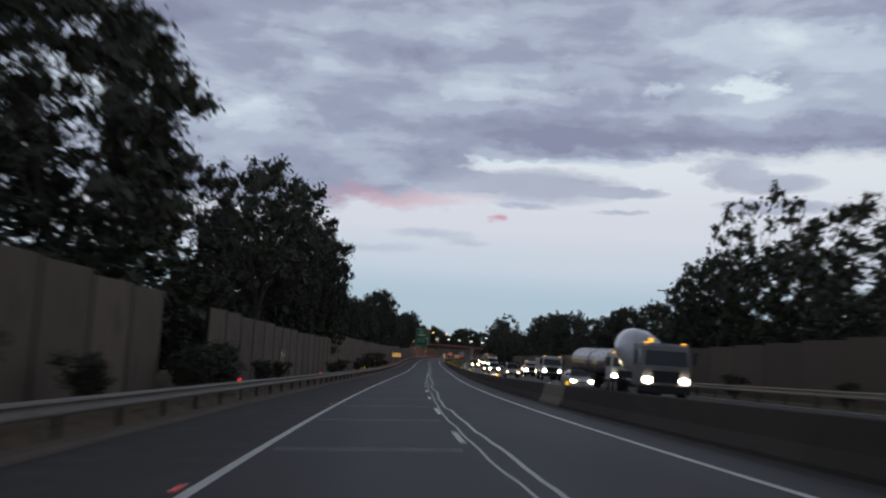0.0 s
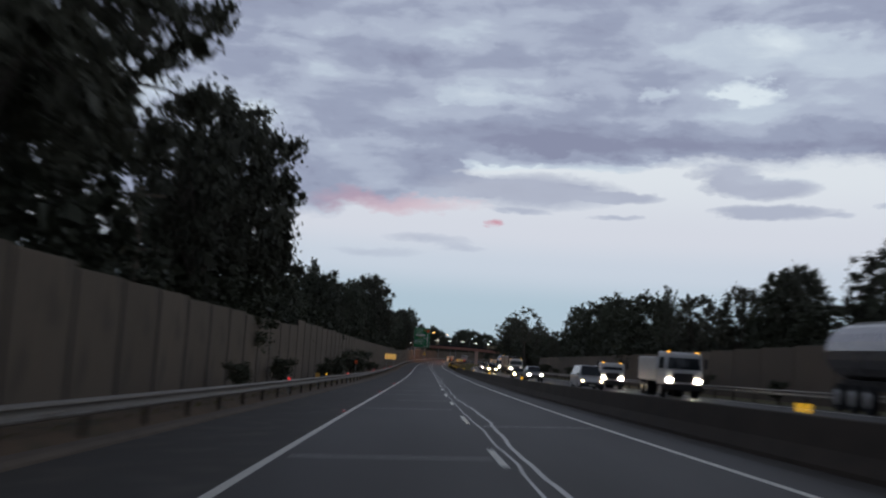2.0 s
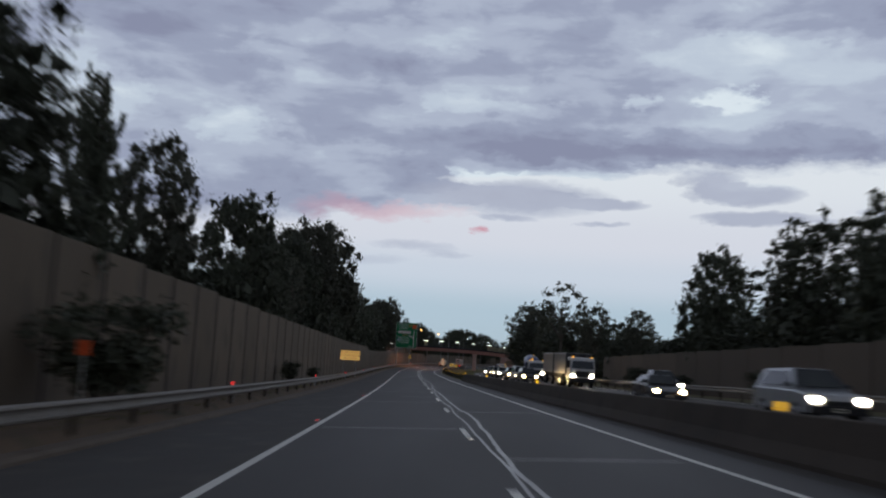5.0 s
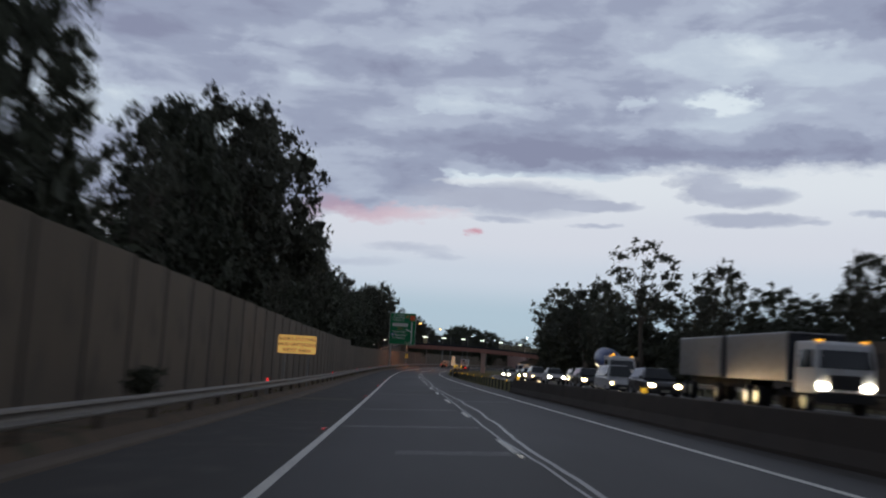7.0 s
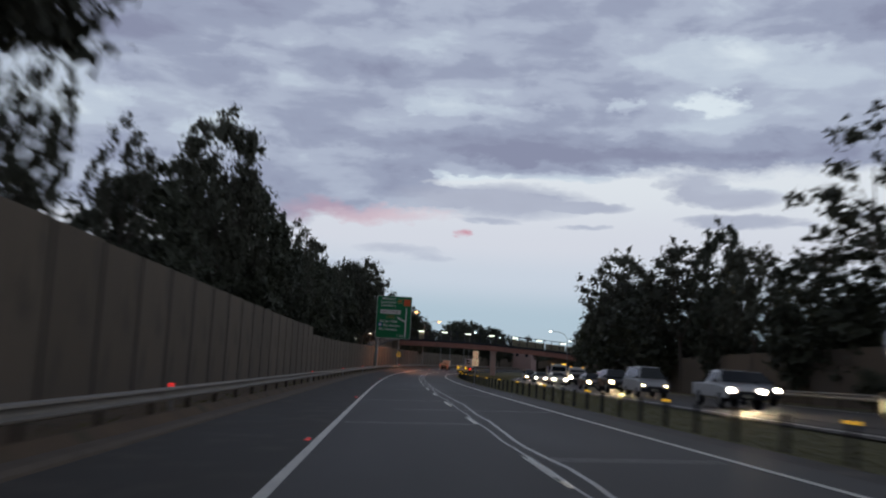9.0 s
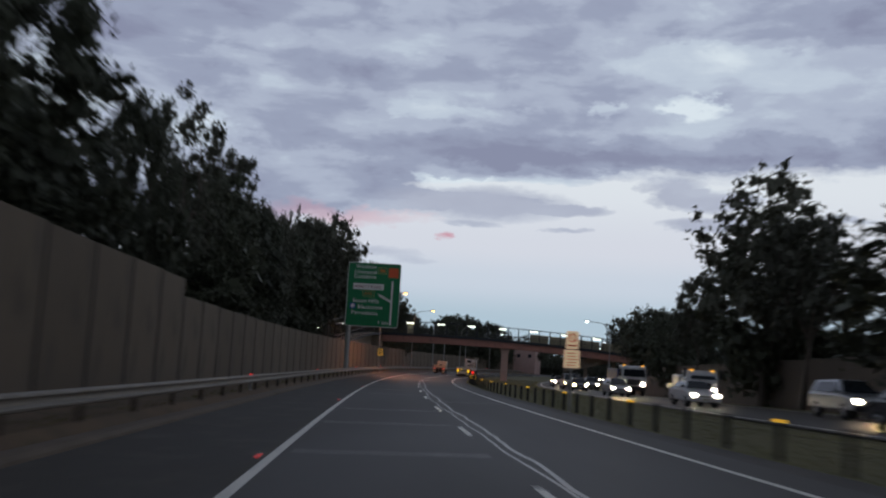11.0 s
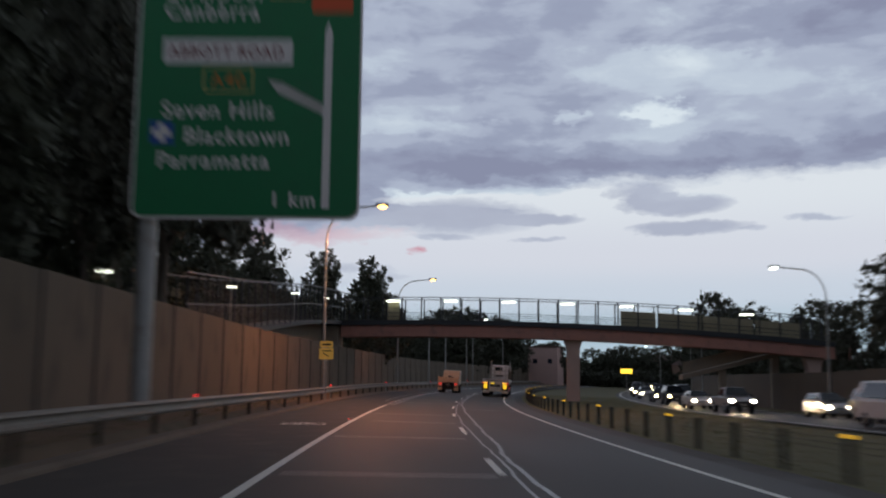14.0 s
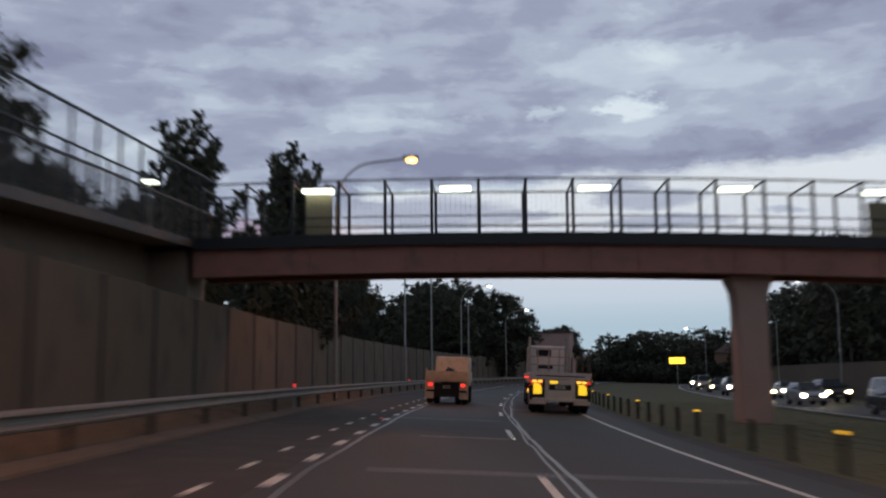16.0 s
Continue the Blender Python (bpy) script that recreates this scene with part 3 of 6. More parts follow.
def make_tree(name, seed, h, spread, style, label, leaf=0.34, many=46.0, inner=11):
    """style: gum, sparse, weep, dense or pine; notes the crown's true height and reach"""
    rng = random.Random(seed)
    root = thing(name, Matrix.Identity(4), label, "tree", "roadside trees")
    bm = bmesh.new()
    clumps = conifer(bm, rng, h, spread) if style == "pine" else crowned(bm, rng, h, spread, style, inner > 8)
    part("trunk", bm, BARK, root, "" if style in ("dense", "pine") else "pale mottled trunk and limbs")
    v, f = leaf_cloud(clumps, rng, leaf, many * (5 if style == "pine" else 1), 1 if style == "pine" else inner, {"weep": 0.8, "pine": -0.6}.get(style, 0.0))
    mesh_part("crown", v, f, LEAF_B if style in ("dense", "pine") else LEAF, root)
    TRUE_SIZE[root.name] = (max(p.z for p in v), sorted(math.hypot(p.x, p.y) for p in v)[int(len(v) * 0.97)])
    return root


TRUE_SIZE = {}
BASES = [
    make_tree("gum_tree", 11, 15.0, 5.0, "gum", "tall eucalyptus with a rounded dark clumped crown"),
    make_tree("gum_tree", 12, 16.0, 4.4, "gum", "tall eucalyptus with an open dark crown and pale limbs"),
    make_tree("gum_tree", 13, 13.0, 4.8, "gum", "eucalyptus with clumped dark foliage"),
    make_tree("broadleaf_tree", 14, 13.0, 4.6, "dense", "full dark evergreen tree behind the noise wall", 0.36, 40),
    make_tree("broadleaf_tree", 15, 11.0, 4.4, "dense", "full dark evergreen tree behind the noise wall", 0.36, 40),
    make_tree("she_oak", 16, 11.0, 2.7, "pine", "ragged conical she-oak with feathery branches", 0.3, 52),
    make_tree("gum_tree", 17, 14.0, 4.8, "sparse", "spreading eucalyptus with thin see-through foliage"),
    make_tree("gum_tree", 18, 16.0, 4.6, "weep", "tall eucalyptus with thin hanging foliage", 0.42, 40),
]
MID = {
    0: make_tree("gum_tree", 41, 15.0, 5.0, "gum", "tall eucalyptus with an open dark crown beyond the far wall", 0.5, 18, 8),
    2: make_tree("gum_tree", 43, 13.0, 4.8, "gum", "eucalyptus with clumped dark foliage beyond the far wall", 0.5, 18, 8),
    3: make_tree("broadleaf_tree", 44, 13.0, 4.6, "dense", "full dark evergreen tree beyond the far wall", 0.5, 15, 8),
    4: make_tree("broadleaf_tree", 45, 11.0, 4.4, "dense", "full dark evergreen tree beyond the far wall", 0.5, 15, 8),
    5: make_tree("she_oak", 46, 11.0, 2.7, "pine", "ragged conical she-oak beyond the far wall", 0.34, 14, 8),
    6: make_tree("gum_tree", 47, 14.0, 4.8, "sparse", "spreading eucalyptus with thin see-through foliage", 0.5, 18, 8),
}
FAR = {
    2: make_tree("gum_tree", 53, 13.0, 5.0, "gum", "dark tree in the woods behind", 0.95, 3, 4),
    3: make_tree("broadleaf_tree", 54, 13.0, 4.6, "dense", "dark full tree in the woods behind", 0.95, 3, 4),
    4: make_tree("broadleaf_tree", 55, 11.0, 4.4, "dense", "dark full tree in the woods behind", 0.95, 3, 4),
}
for i, b in enumerate(list(MID.values()) + list(FAR.values())):
    b.matrix_basis = stand(300 + 30 * i, 62 + 4 * (i % 3))
for i, b in enumerate(BASES):
    b.matrix_basis = stand(560 + 26 * i, -34 - 5 * (i % 3))


def plant(kind, s, lat, h, reach=None, wide=1.0, sink=0.0, base=None):
    """a copy of that kind, h high; its crown reaches out by reach, or by its own share of h times wide"""
    src = (base or BASES)[kind]
    th, tr = TRUE_SIZE[src.name]
    p = spot(s, lat, 0.3 - sink)
    k = h / th
    t = copy_thing(src, pose(p.x, p.y, p.z, 0, 0, (s * 37) % 360))
    kx = 1.12 * reach / tr if reach else k * wide
    t.scale = (kx, kx, k)
    return t


# left side, behind the wall: kind, s, lat, height, reach
LEFT = [
    (0, 42.2, -14.5, 18.7, 5.3), (1, 61.2, -13.5, 14.6, 3.1), (3, 66.0, -13.5, 7.0, 1.8), (6, 76.6, -15, 13.7, 1.6), (0, 82.5, -12.5, 18.8, 4.2), (6, 92.0, -12.2, 19.5, 4.6),
    (3, 91.0, -14, 13.2, 4.0), (2, 110.9, -12.5, 17.3, 3.9), (3, 113.3, -18, 8.9, 1.4), (3, 114.2, -13.5, 11.0, 4.3), (6, 114.4, -12.5, 17.5, 4.2),
    (0, 116.5, -11.6, 17.5, 3.9), (3, 138.2, -13.5, 12.0, 3.4), (3, 142.2, -13.2, 9.3, 2.8), (4, 159.1, -14, 9.5, 1.7), (3, 169.0, -13.5, 12.4, 3.6),
    (5, 185.9, -15, 15.1, 1.9), (2, 194.6, -14, 14.3, 2.5), (3, 217.0, -13.5, 15.0, 3.3), (3, 227.5, -13, 13.9, 2.3), (6, 240.6, -13, 12.9, 2.3),
    (3, 249.1, -13.5, 16.0, 3.3), (0, 259.5, -13, 19.3, 4.4), (3, 262, -14.5, 14.5, 4.8), (2, 271.5, -12.2, 20.6, 5.5), (7, 283.5, -13, 13.7, 2.3),
    (6, 299.4, -14, 13.0, 1.6), (3, 303.8, -14, 11.4, 3.6), (0, 320.0, -13.5, 19.1, 3.3), (3, 331.2, -13.5, 16.5, 4.2),
    (3, 342.1, -13.5, 15.5, 4.4), (3, 355.8, -13, 14.4, 2.2), (6, 367.3, -13.5, 17.7, 2.7), (3, 374.4, -14, 14.5, 4.0), 
    (1, 384.5, -13.5, 17.7, 2.1), (3, 388.6, -13.5, 14.5, 4.0), (3, 398.6, -13, 14.8, 2.4), (3, 399.3, -13.5, 16.0, 2.4), (2, 411.7, -13.5, 16.7, 1.7),
    (3, 418.0, -14.5, 15.9, 4.8), (3, 421.0, -13.8, 15.5, 3.3), (6, 419.5, -13.5, 18.8, 1.3), (2, 428.7, -13.5, 18.0, 2.6), (3, 430.5, -14, 15.5, 3.1),
    (7, 435.4, -11.4, 20.5, 5.4), (2, 430.5, -13.4, 19.0, 4.2), (0, 433.6, -12.6, 19.5, 5.0), (0, 428, -11.8, 16.4, 3.0), 
    
]
# left side past the ramp: kind, s, lat, height, width
LEFT_FAR = [
    (3, 460, -18, 13, 1.2), (3, 464, -21, 12, 1.2), (0, 481, -18.6, 15.6, 1.0), (3, 481, -18.9, 11, 1.1), (4, 484, -15.6, 9.5, 0.7), (4, 492, -14.6, 9.5, 0.7), (4, 480, -18.5, 9.5, 1.3),
    (4, 467, -15.6, 9.5, 0.7), (4, 459, -15.8, 9, 0.7), (4, 486, -21, 10, 1.2), (5, 499, -14.8, 14.6, 1.95), (5, 508, -11.3, 15.0, 2.1), (4, 503, -18, 9, 1.2), (3, 474, -17.5, 9.8, 0.9), (4, 490, -18, 10.6, 0.9), (3, 481, -16.3, 9.4, 0.8), (4, 497, -17, 10.2, 0.8), (3, 466, -16.8, 9.4, 0.9),
    (4, 520, -15, 8, 1.3), (5, 541, -13.5, 10, 1.4), (3, 548, -18, 9, 1.2), (3, 588, -14, 13.5, 1.4), (3, 604, -13, 15.5, 1.4), (3, 612, -9, 15, 1.4),
    (2, 626, -9, 13.5, 1.2), (3, 606, -19, 16.5, 1.3), (3, 616, -25, 15.5, 1.3), (3, 575, -19, 11, 1.3), (3, 560, -20, 13.5, 1.2), (2, 548, -19, 15, 1.2),
    (4, 640, -12, 10, 1.4), (3, 664, -9, 11, 1.5), (2, 650, -4, 11, 1.2),
]
# beyond the oncoming lanes
RIGHT = [
    (0, 62.5, 29, 13.5, 4.0), (3, 71.5, 28, 11.2, 4.5), (6, 79.9, 30, 17.1, 3.6), (6, 82.3, 27, 16.1, 2.3), (3, 86.2, 27, 12.2, 3.0), (3, 94.8, 28, 12.5, 3.6),
    (6, 97.6, 27, 10.6, 2.0), (3, 108.9, 27, 9.0, 2.4), (0, 112.1, 27, 9.5, 2.2), (2, 125.4, 27, 9.5, 1.9), (3, 126.6, 27, 9.6, 2.5), (3, 127.0, 26, 9.4, 2.1),
    (2, 135.6, 26, 8.8, 2.0), (2, 149.2, 26, 9.0, 2.5), (6, 153.4, 26, 9.3, 1.2), (5, 160.1, 26, 10.1, 1.2), (5, 162.4, 26, 10.7, 1.9), (3, 171.0, 26, 10.4, 4.1),
    (3, 173.5, 26, 11.2, 2.5), (3, 181.4, 26, 9.8, 2.0), (3, 187.8, 26, 11.8, 3.0), (3, 191.9, 26, 12.2, 2.6), (3, 200.7, 26, 12.1, 3.5), (6, 205.8, 26, 11.2, 3.1),
    (6, 207.8, 26, 11.9, 1.4), (3, 221.4, 26, 12.2, 2.3), (3, 223.7, 26, 12.7, 2.5), (2, 250.8, 26, 8.7, 1.8), (3, 262.2, 27, 7.0, 2.1), (3, 268.5, 27, 8.4, 2.3),
    (0, 277.3, 26, 11.2, 2.4), (0, 286.1, 27, 9.1, 2.2), (6, 301, 25, 16.0, 4.6), (2, 374.5, 27.5, 13.5, 4.0), (3, 309.3, 28, 10.7, 4.6), (3, 315.5, 26, 10.0, 2.4),
    (2, 325.7, 26, 11.7, 2.8), (3, 335.9, 27, 15.3, 2.6), (0, 347.3, 27, 15.1, 4.1), (3, 353.7, 28, 11.3, 6.4), (0, 380.9, 27, 18.2, 5.1), (3, 382.4, 28, 14.2, 4.5),
    (2, 401.8, 28, 12.1, 2.4), (3, 417.1, 29, 9.4, 2.5), (3, 445.9, 36, 12.0, 3.2), (6, 451.1, 40, 17.2, 2.7),
    (2, 464.7, 42, 13.8, 2.9), (3, 452.4, 42, 12.8, 3.3), (3, 488.3, 44, 15.7, 3.0), (2, 457.5, 33.5, 13.2, 4.0), (3, 449, 34, 12.4, 4.6), (3, 439, 33.5, 11.6, 3.6), (0, 464, 35, 12.0, 2.8),
]
RIGHT_FAR = [
    (0, 500, 42, 12, 1.0), (2, 505, 40, 12, 1.1), (3, 520, 41, 11, 1.3), (3, 532, 41, 11, 1.3), (3, 545, 38, 14.5, 1.3), (3, 556, 37, 14, 1.3), (2, 552, 34.2, 16.8, 0.75), (3, 568, 38, 15.5, 1.3),
    (3, 580, 38, 14.5, 1.3), (3, 592, 37, 14.5, 1.3), (3, 606, 36.5, 15, 1.4), (2, 614, 39, 17, 1.3), (2, 640, 38, 12, 1.3), (3, 655, 32, 11, 1.4),
    (3, 674, 2, 10.5, 1.5), (3, 672, 8, 11, 1.5), (3, 676, 14, 11.5, 1.5), (3, 674, 27, 12, 1.5), (4, 664, 34, 12, 1.5), (3, 680, 34, 12.5, 1.5), (3, 670, 22, 12, 1.4),
    (4, 700, 30, 11, 1.4), (3, 700, 14, 12, 1.4), (2, 690, 8, 12, 1.4), (3, 720, 20, 12, 1.4),
]
for row in LEFT:
    plant(*row)
for k, s, lat, h, w in LEFT_FAR:
    plant(k, s, lat, h, None, 0.74 * w)
for row in RIGHT:
    plant(*row, base=MID)
for k, s, lat, h, w in RIGHT_FAR:
    plant(k, s, lat, h, None, 0.8 * w, base=MID)
# undergrowth closes the gaps over the walls
rng = random.Random(21)
for i in range(50):
    s = 4 + 9.0 * i + rng.uniform(-2, 2)
    if not (62 < s < 72 or 84 < s < 90 or 98 < s < 105 or s > 424):
        plant(rng.choice((3, 4)), s, -15.2 - rng.uniform(0, 2.5), rng.uniform(7.4, 9.4), None, 1.4, base=MID)
    plant(rng.choice((3, 4)), s, opp(s) + (14.2 if s < 400 else 20) + rng.uniform(0, 2.5), rng.uniform(5.6, 7.0), None, 1.5, base=MID)
# further rows close the woods behind
for i in range(60):
    s = 0 + 12.5 * i
    plant(rng.choice((3, 3, 4, 2)), s + rng.uniform(-4, 4), -26 - rng.uniform(0, 8), rng.uniform(8, 11.5), None, 1.3, base=FAR)
    plant(rng.choice((3, 3, 4)), s + rng.uniform(-4, 4), opp(s) + 28 + rng.uniform(0, 8), rng.uniform(6.5, 8.5), None, 1.4, base=FAR)
for i in range(26):
    plant(rng.choice((3, 4, 2)), 735 + rng.uniform(-10, 40), -40 + 4.2 * i, rng.uniform(8, 11.5), None, 1.5, base=FAR)
    plant(4, 660 + rng.uniform(-6, 6), -22 + 3.0 * i, rng.uniform(4, 5.5), None, 1.9, base=FAR, sink=0.8)
    plant(rng.choice((3, 4)), 690 + rng.uniform(-12, 12), -30 + 4.2 * i, rng.uniform(5.5, 8.5), None, 1.6, base=FAR, sink=0.6)
for i in range(12):
    plant(rng.choice((3, 4)), 545 + 8 * i + rng.uniform(-3, 3), 42 + rng.uniform(0, 8), rng.uniform(9, 12), None, 1.5, base=FAR, sink=0.6)

# ---- footbridge across the motorway ----
BRIDGE_S = 487.0
bx, by, bz, bpsi, _, boff = at(BRIDGE_S)
BM = pose(bx + math.cos(bpsi) * -boff, by + math.sin(bpsi) * -boff, bz, 0, 0, math.degrees(bpsi))
LAMP_WHITE = material("fluorescent_tube_cover", (0.93, 1.0, 0.82), emit=3.2)
SODIUM = material("sodium_lamp_glow", (1.0, 0.50, 0.12), emit=7.0)
COOL = material("cool_lamp_glow", (0.9, 1.0, 0.93), emit=6.0)
MESH = material("fence_mesh", (0.03, 0.03, 0.032), 0.7, 0.2, vary=0.2, scale=3, grain=30)
TAN = material("screen_sheet", (0.30, 0.26, 0.17), 0.7, vary=0.15, scale=1.2, grain=15, dirt=(0.3, 0.28, 0.2))


def deck(x):
    return 7.03 - 0.0013 * (x + 2) ** 2


bridge = thing("footbridge", BM, "steel girder footbridge with a caged, lamp-lit walkway", "bridge")


def beam_along(name, x0, x1, zoff0, zoff1, y0, y1, mat, step=2.0, label=""):
    n = max(2, int((x1 - x0) / step) + 1)
    v, f = [], []
    for i in range(n):
        x = x0 + (x1 - x0) * i / (n - 1)
        z = deck(x)
        v += [(x, y0, z + zoff0), (x, y1, z + zoff0), (x, y1, z + zoff1), (x, y0, z + zoff1)]
        if i:
            a = 4 * (i - 1)
            f += [(a + j, a + (j + 1) % 4, a + 4 + (j + 1) % 4, a + 4 + j) for j in range(4)]
    f += [(3, 2, 1, 0), (4 * n - 4, 4 * n - 3, 4 * n - 2, 4 * n - 1)]
    return mesh_part(name, v, f, mat, bridge, label)


beam_along("deck_slab", -12.8, 36, -0.22, 0.0, -0.1, 3.0, CONCRETE)
beam_along("girder_web", -10.4, 36, -1.42, -0.24, 0.14, 0.20, GIRDER, label="red-brown steel girder")
beam_along("girder_web", -10.4, 36, -1.42, -0.24, 2.65, 2.71, GIRDER, label="red-brown steel girder")
for y in (0.0, 2.5):
    beam_along("girder_flange", -10.4, 36, -1.50, -1.42, y, y + 0.36, GIRDER)
beam_along("edge_beam", -12.8, 36, -0.42, 0.06, -0.16, -0.1, DARKSTEEL)
beam_along("soffit", -10.4, 36, -0.6, -0.5, 0.2, 2.65, DARKSTEEL)
for i in range(26):
    x = -9.4 + 1.87 * i
    z = deck(x)
    part("stiffener", boxes((x - 0.02, x + 0.02, 0.06, 0.14, z - 1.40, z - 0.26)), GIRDER, bridge)
for y in (-0.06, 2.9):
    beam_along("top_rail", -10.6, 35, 2.20, 2.27, y - 0.03, y + 0.04, DARKSTEEL)
    beam_along("hand_rail", -10.6, 35, 0.72, 0.77, y - 0.02, y + 0.03, DARKSTEEL)
    beam_along("low_rail", -10.6, 35, 0.36, 0.40, y - 0.02, y + 0.03, DARKSTEEL)
for i in range(25):
    x = -10.1 + 1.87 * i
    z = deck(x)
    for y in (-0.06, 2.9):
        part("post", boxes((x - 0.06, x + 0.06, y - 0.05, y + 0.05, z, z + 2.25)), DARKSTEEL, bridge)
    part("roof_bar", boxes((x - 0.03, x + 0.03, -0.06, 2.9, z + 2.14, z + 2.2)), DARKSTEEL, bridge)
for i in range(7):
    x = -5.4 + 5.58 * i
    z = deck(x)
    hold = part("lamp_housing", boxes((x - 0.68, x + 0.68, 0.32, 0.52, z + 2.0, z + 2.06)), STEEL, bridge)
    part("tube_cover", boxes((x - 0.64, x + 0.64, 0.28, 0.56, z + 1.84, z + 1.995), bevel=0.03), LAMP_WHITE, hold, "glowing white lamp cover")
for x0, x1 in ((16.3, 19.6), (19.8, 23.8), (24.0, 28.6), (28.8, 33.0)):
    beam_along("privacy_screen", x0, x1, 0.05, 1.45, -0.01, 0.02, TAN, label="tan sheet privacy screen")
beam_along("lamp_screen", -5.95, -4.85, 0.05, 1.82, 0.64, 0.67, TAN, label="pale sheet screen under the lamp")
# wire mesh as thin bars
v, f = [], []


def bar(p, q, w):
    p, q = Vector(p), Vector(q)
    d = (q - p).normalized()
    s1 = d.cross(Vector((0, 1, 0))).normalized() * w
    i = len(v)
    v.extend([p - s1, p + s1, q + s1, q - s1])
    f.append((i, i + 1, i + 2, i + 3))


for i in range(226):
    x = -10.2 + 0.2 * i
    bar((x, -0.08, deck(x)), (x, -0.08, deck(x) + 2.2), 0.002)
tagged(mesh_part("wire_mesh", v, f, MESH, bridge), kind="stuff")


def pier(x, w, flare, z0):
    bm = bmesh.new()
    z1 = deck(x) - 1.5
    prof = [(w / 2, z0), (w / 2, z1 - 1.1), (w / 2 + flare * 0.25, z1 - 0.6), (w / 2 + flare, z1 - 0.12), (w / 2 + flare, z1)]
    ring = []
    for hw, z in prof:
        ring.append([bm.verts.new(p) for p in ((x - hw, 0.75, z), (x + hw, 0.75, z), (x + hw, 2.05, z), (x - hw, 2.05, z))])
    for a, b in zip(ring, ring[1:]):
        for j in range(4):
            bm.faces.new((a[j], a[(j + 1) % 4], b[(j + 1) % 4], b[j]))
    bm.faces.new(ring[0][::-1])
    bm.faces.new(ring[-1])
    bmesh.ops.bevel(bm, geom=[e for e in bm.edges if abs(e.verts[0].co.z - e.verts[1].co.z) > 0.2], offset=0.06, segments=2, affect="EDGES")
    return part("pier", bm, COLUMN, bridge, "pale pinkish concrete column with a flared head")


pier(11.9, 1.2, 0.28, -1.4)
pier(34.3, 1.2, 0.28, -2.4)
part("abutment", boxes((-13.0, -10.7, 0.2, 2.8, -0.5, deck(-11) - 0.3), bevel=0.04), CONCRETE, bridge, "stained concrete abutment behind the noise wall")

# far-side stair ramp
ramp_r = thing("stair_ramp", BM, "sloping concrete ramp down from the footbridge", "ramp")
v = [(33.5, 3.2, 4.9), (33.5, 5.4, 4.9), (22.5, 5.4, 2.1), (22.5, 3.2, 2.1), (33.5, 3.2, 4.45), (33.5, 5.4, 4.45), (22.5, 5.4, 1.65), (22.5, 3.2, 1.65)]
mesh_part("ramp_slab", v, [(0, 1, 2, 3), (7, 6, 5, 4), (0, 3, 7, 4), (1, 5, 6, 2), (3, 2, 6, 7), (0, 4, 5, 1)], CONCRETE, ramp_r)
v = [(33.5, 3.15, 6.1), (22.5, 3.15, 3.3), (22.5, 3.15, 2.15), (33.5, 3.15, 4.95)]
v += [(a, b + 0.06, c) for a, b, c in v]
mesh_part("side_wall", v, [(0, 1, 2, 3), (7, 6, 5, 4), (0, 4, 5, 1), (1, 5, 6, 2), (2, 6, 7, 3), (3, 7, 4, 0)], CONCRETE, ramp_r)
part("support", boxes((26.2, 26.8, 3.8, 4.8, -2.5, 2.6)), CONCRETE, ramp_r)
part("support", boxes((31.2, 31.8, 3.8, 4.8, -2.5, 3.9)), CONCRETE, ramp_r)

# approach ramp along the left wall
approach = thing("approach_ramp", Matrix.Identity(4), "fenced walkway ramp rising behind the noise wall to the footbridge", "ramp")


def ramp_floor(s):
    return float(np.interp(s, [425, 438, 450, 458, 471, 478, 489], [2.3, 3.1, 3.85, 4.45, 5.45, 5.85, 6.35]))


def ramp_strip(name, lat0, lat1, dz0, dz1, mat, s0=436.8, s1=489.5, label="", kind=""):
    vv, ff = [], []
    n = 26
    for i in range(n + 1):
        s = s0 + (s1 - s0) * i / n
        z = ramp_floor(s)
        vv += [spot(s, lat0, z + dz0), spot(s, lat1, z + dz0), spot(s, lat1, z + dz1), spot(s, lat0, z + dz1)]
        vv[-4].z = vv[-3].z = vv[-4].z
        vv[-1].z = vv[-2].z = vv[-1].z
        if i:
            a = 4 * (i - 1)
            ff += [(a + j, a + (j + 1) % 4, a + 4 + (j + 1) % 4, a + 4 + j) for j in range(4)]
    return mesh_part(name, vv, ff + [(3, 2, 1, 0), (4 * n, 4 * n + 1, 4 * n + 2, 4 * n + 3)], mat, approach, label)


ramp_strip("deck", -13.0, -10.35, -0.15, 0.0, CONCRETE)
def ramp_wall():
    vv, ff = [], []
    for i in range(21):
        s = 436.8 + 52.2 * i / 20
        for la in (-12.6, -12.3):
            vv += [spot(s, la, 0.2), spot(s, la, ramp_floor(s) - 0.16)]
        if i:
            a = 4 * (i - 1)
            ff += [(a, a + 4, a + 5, a + 1), (a + 2, a + 3, a + 7, a + 6), (a + 1, a + 5, a + 7, a + 3)]
    mesh_part("side_wall", vv, ff, CONCRETE, approach, "stained concrete side wall under the ramp")


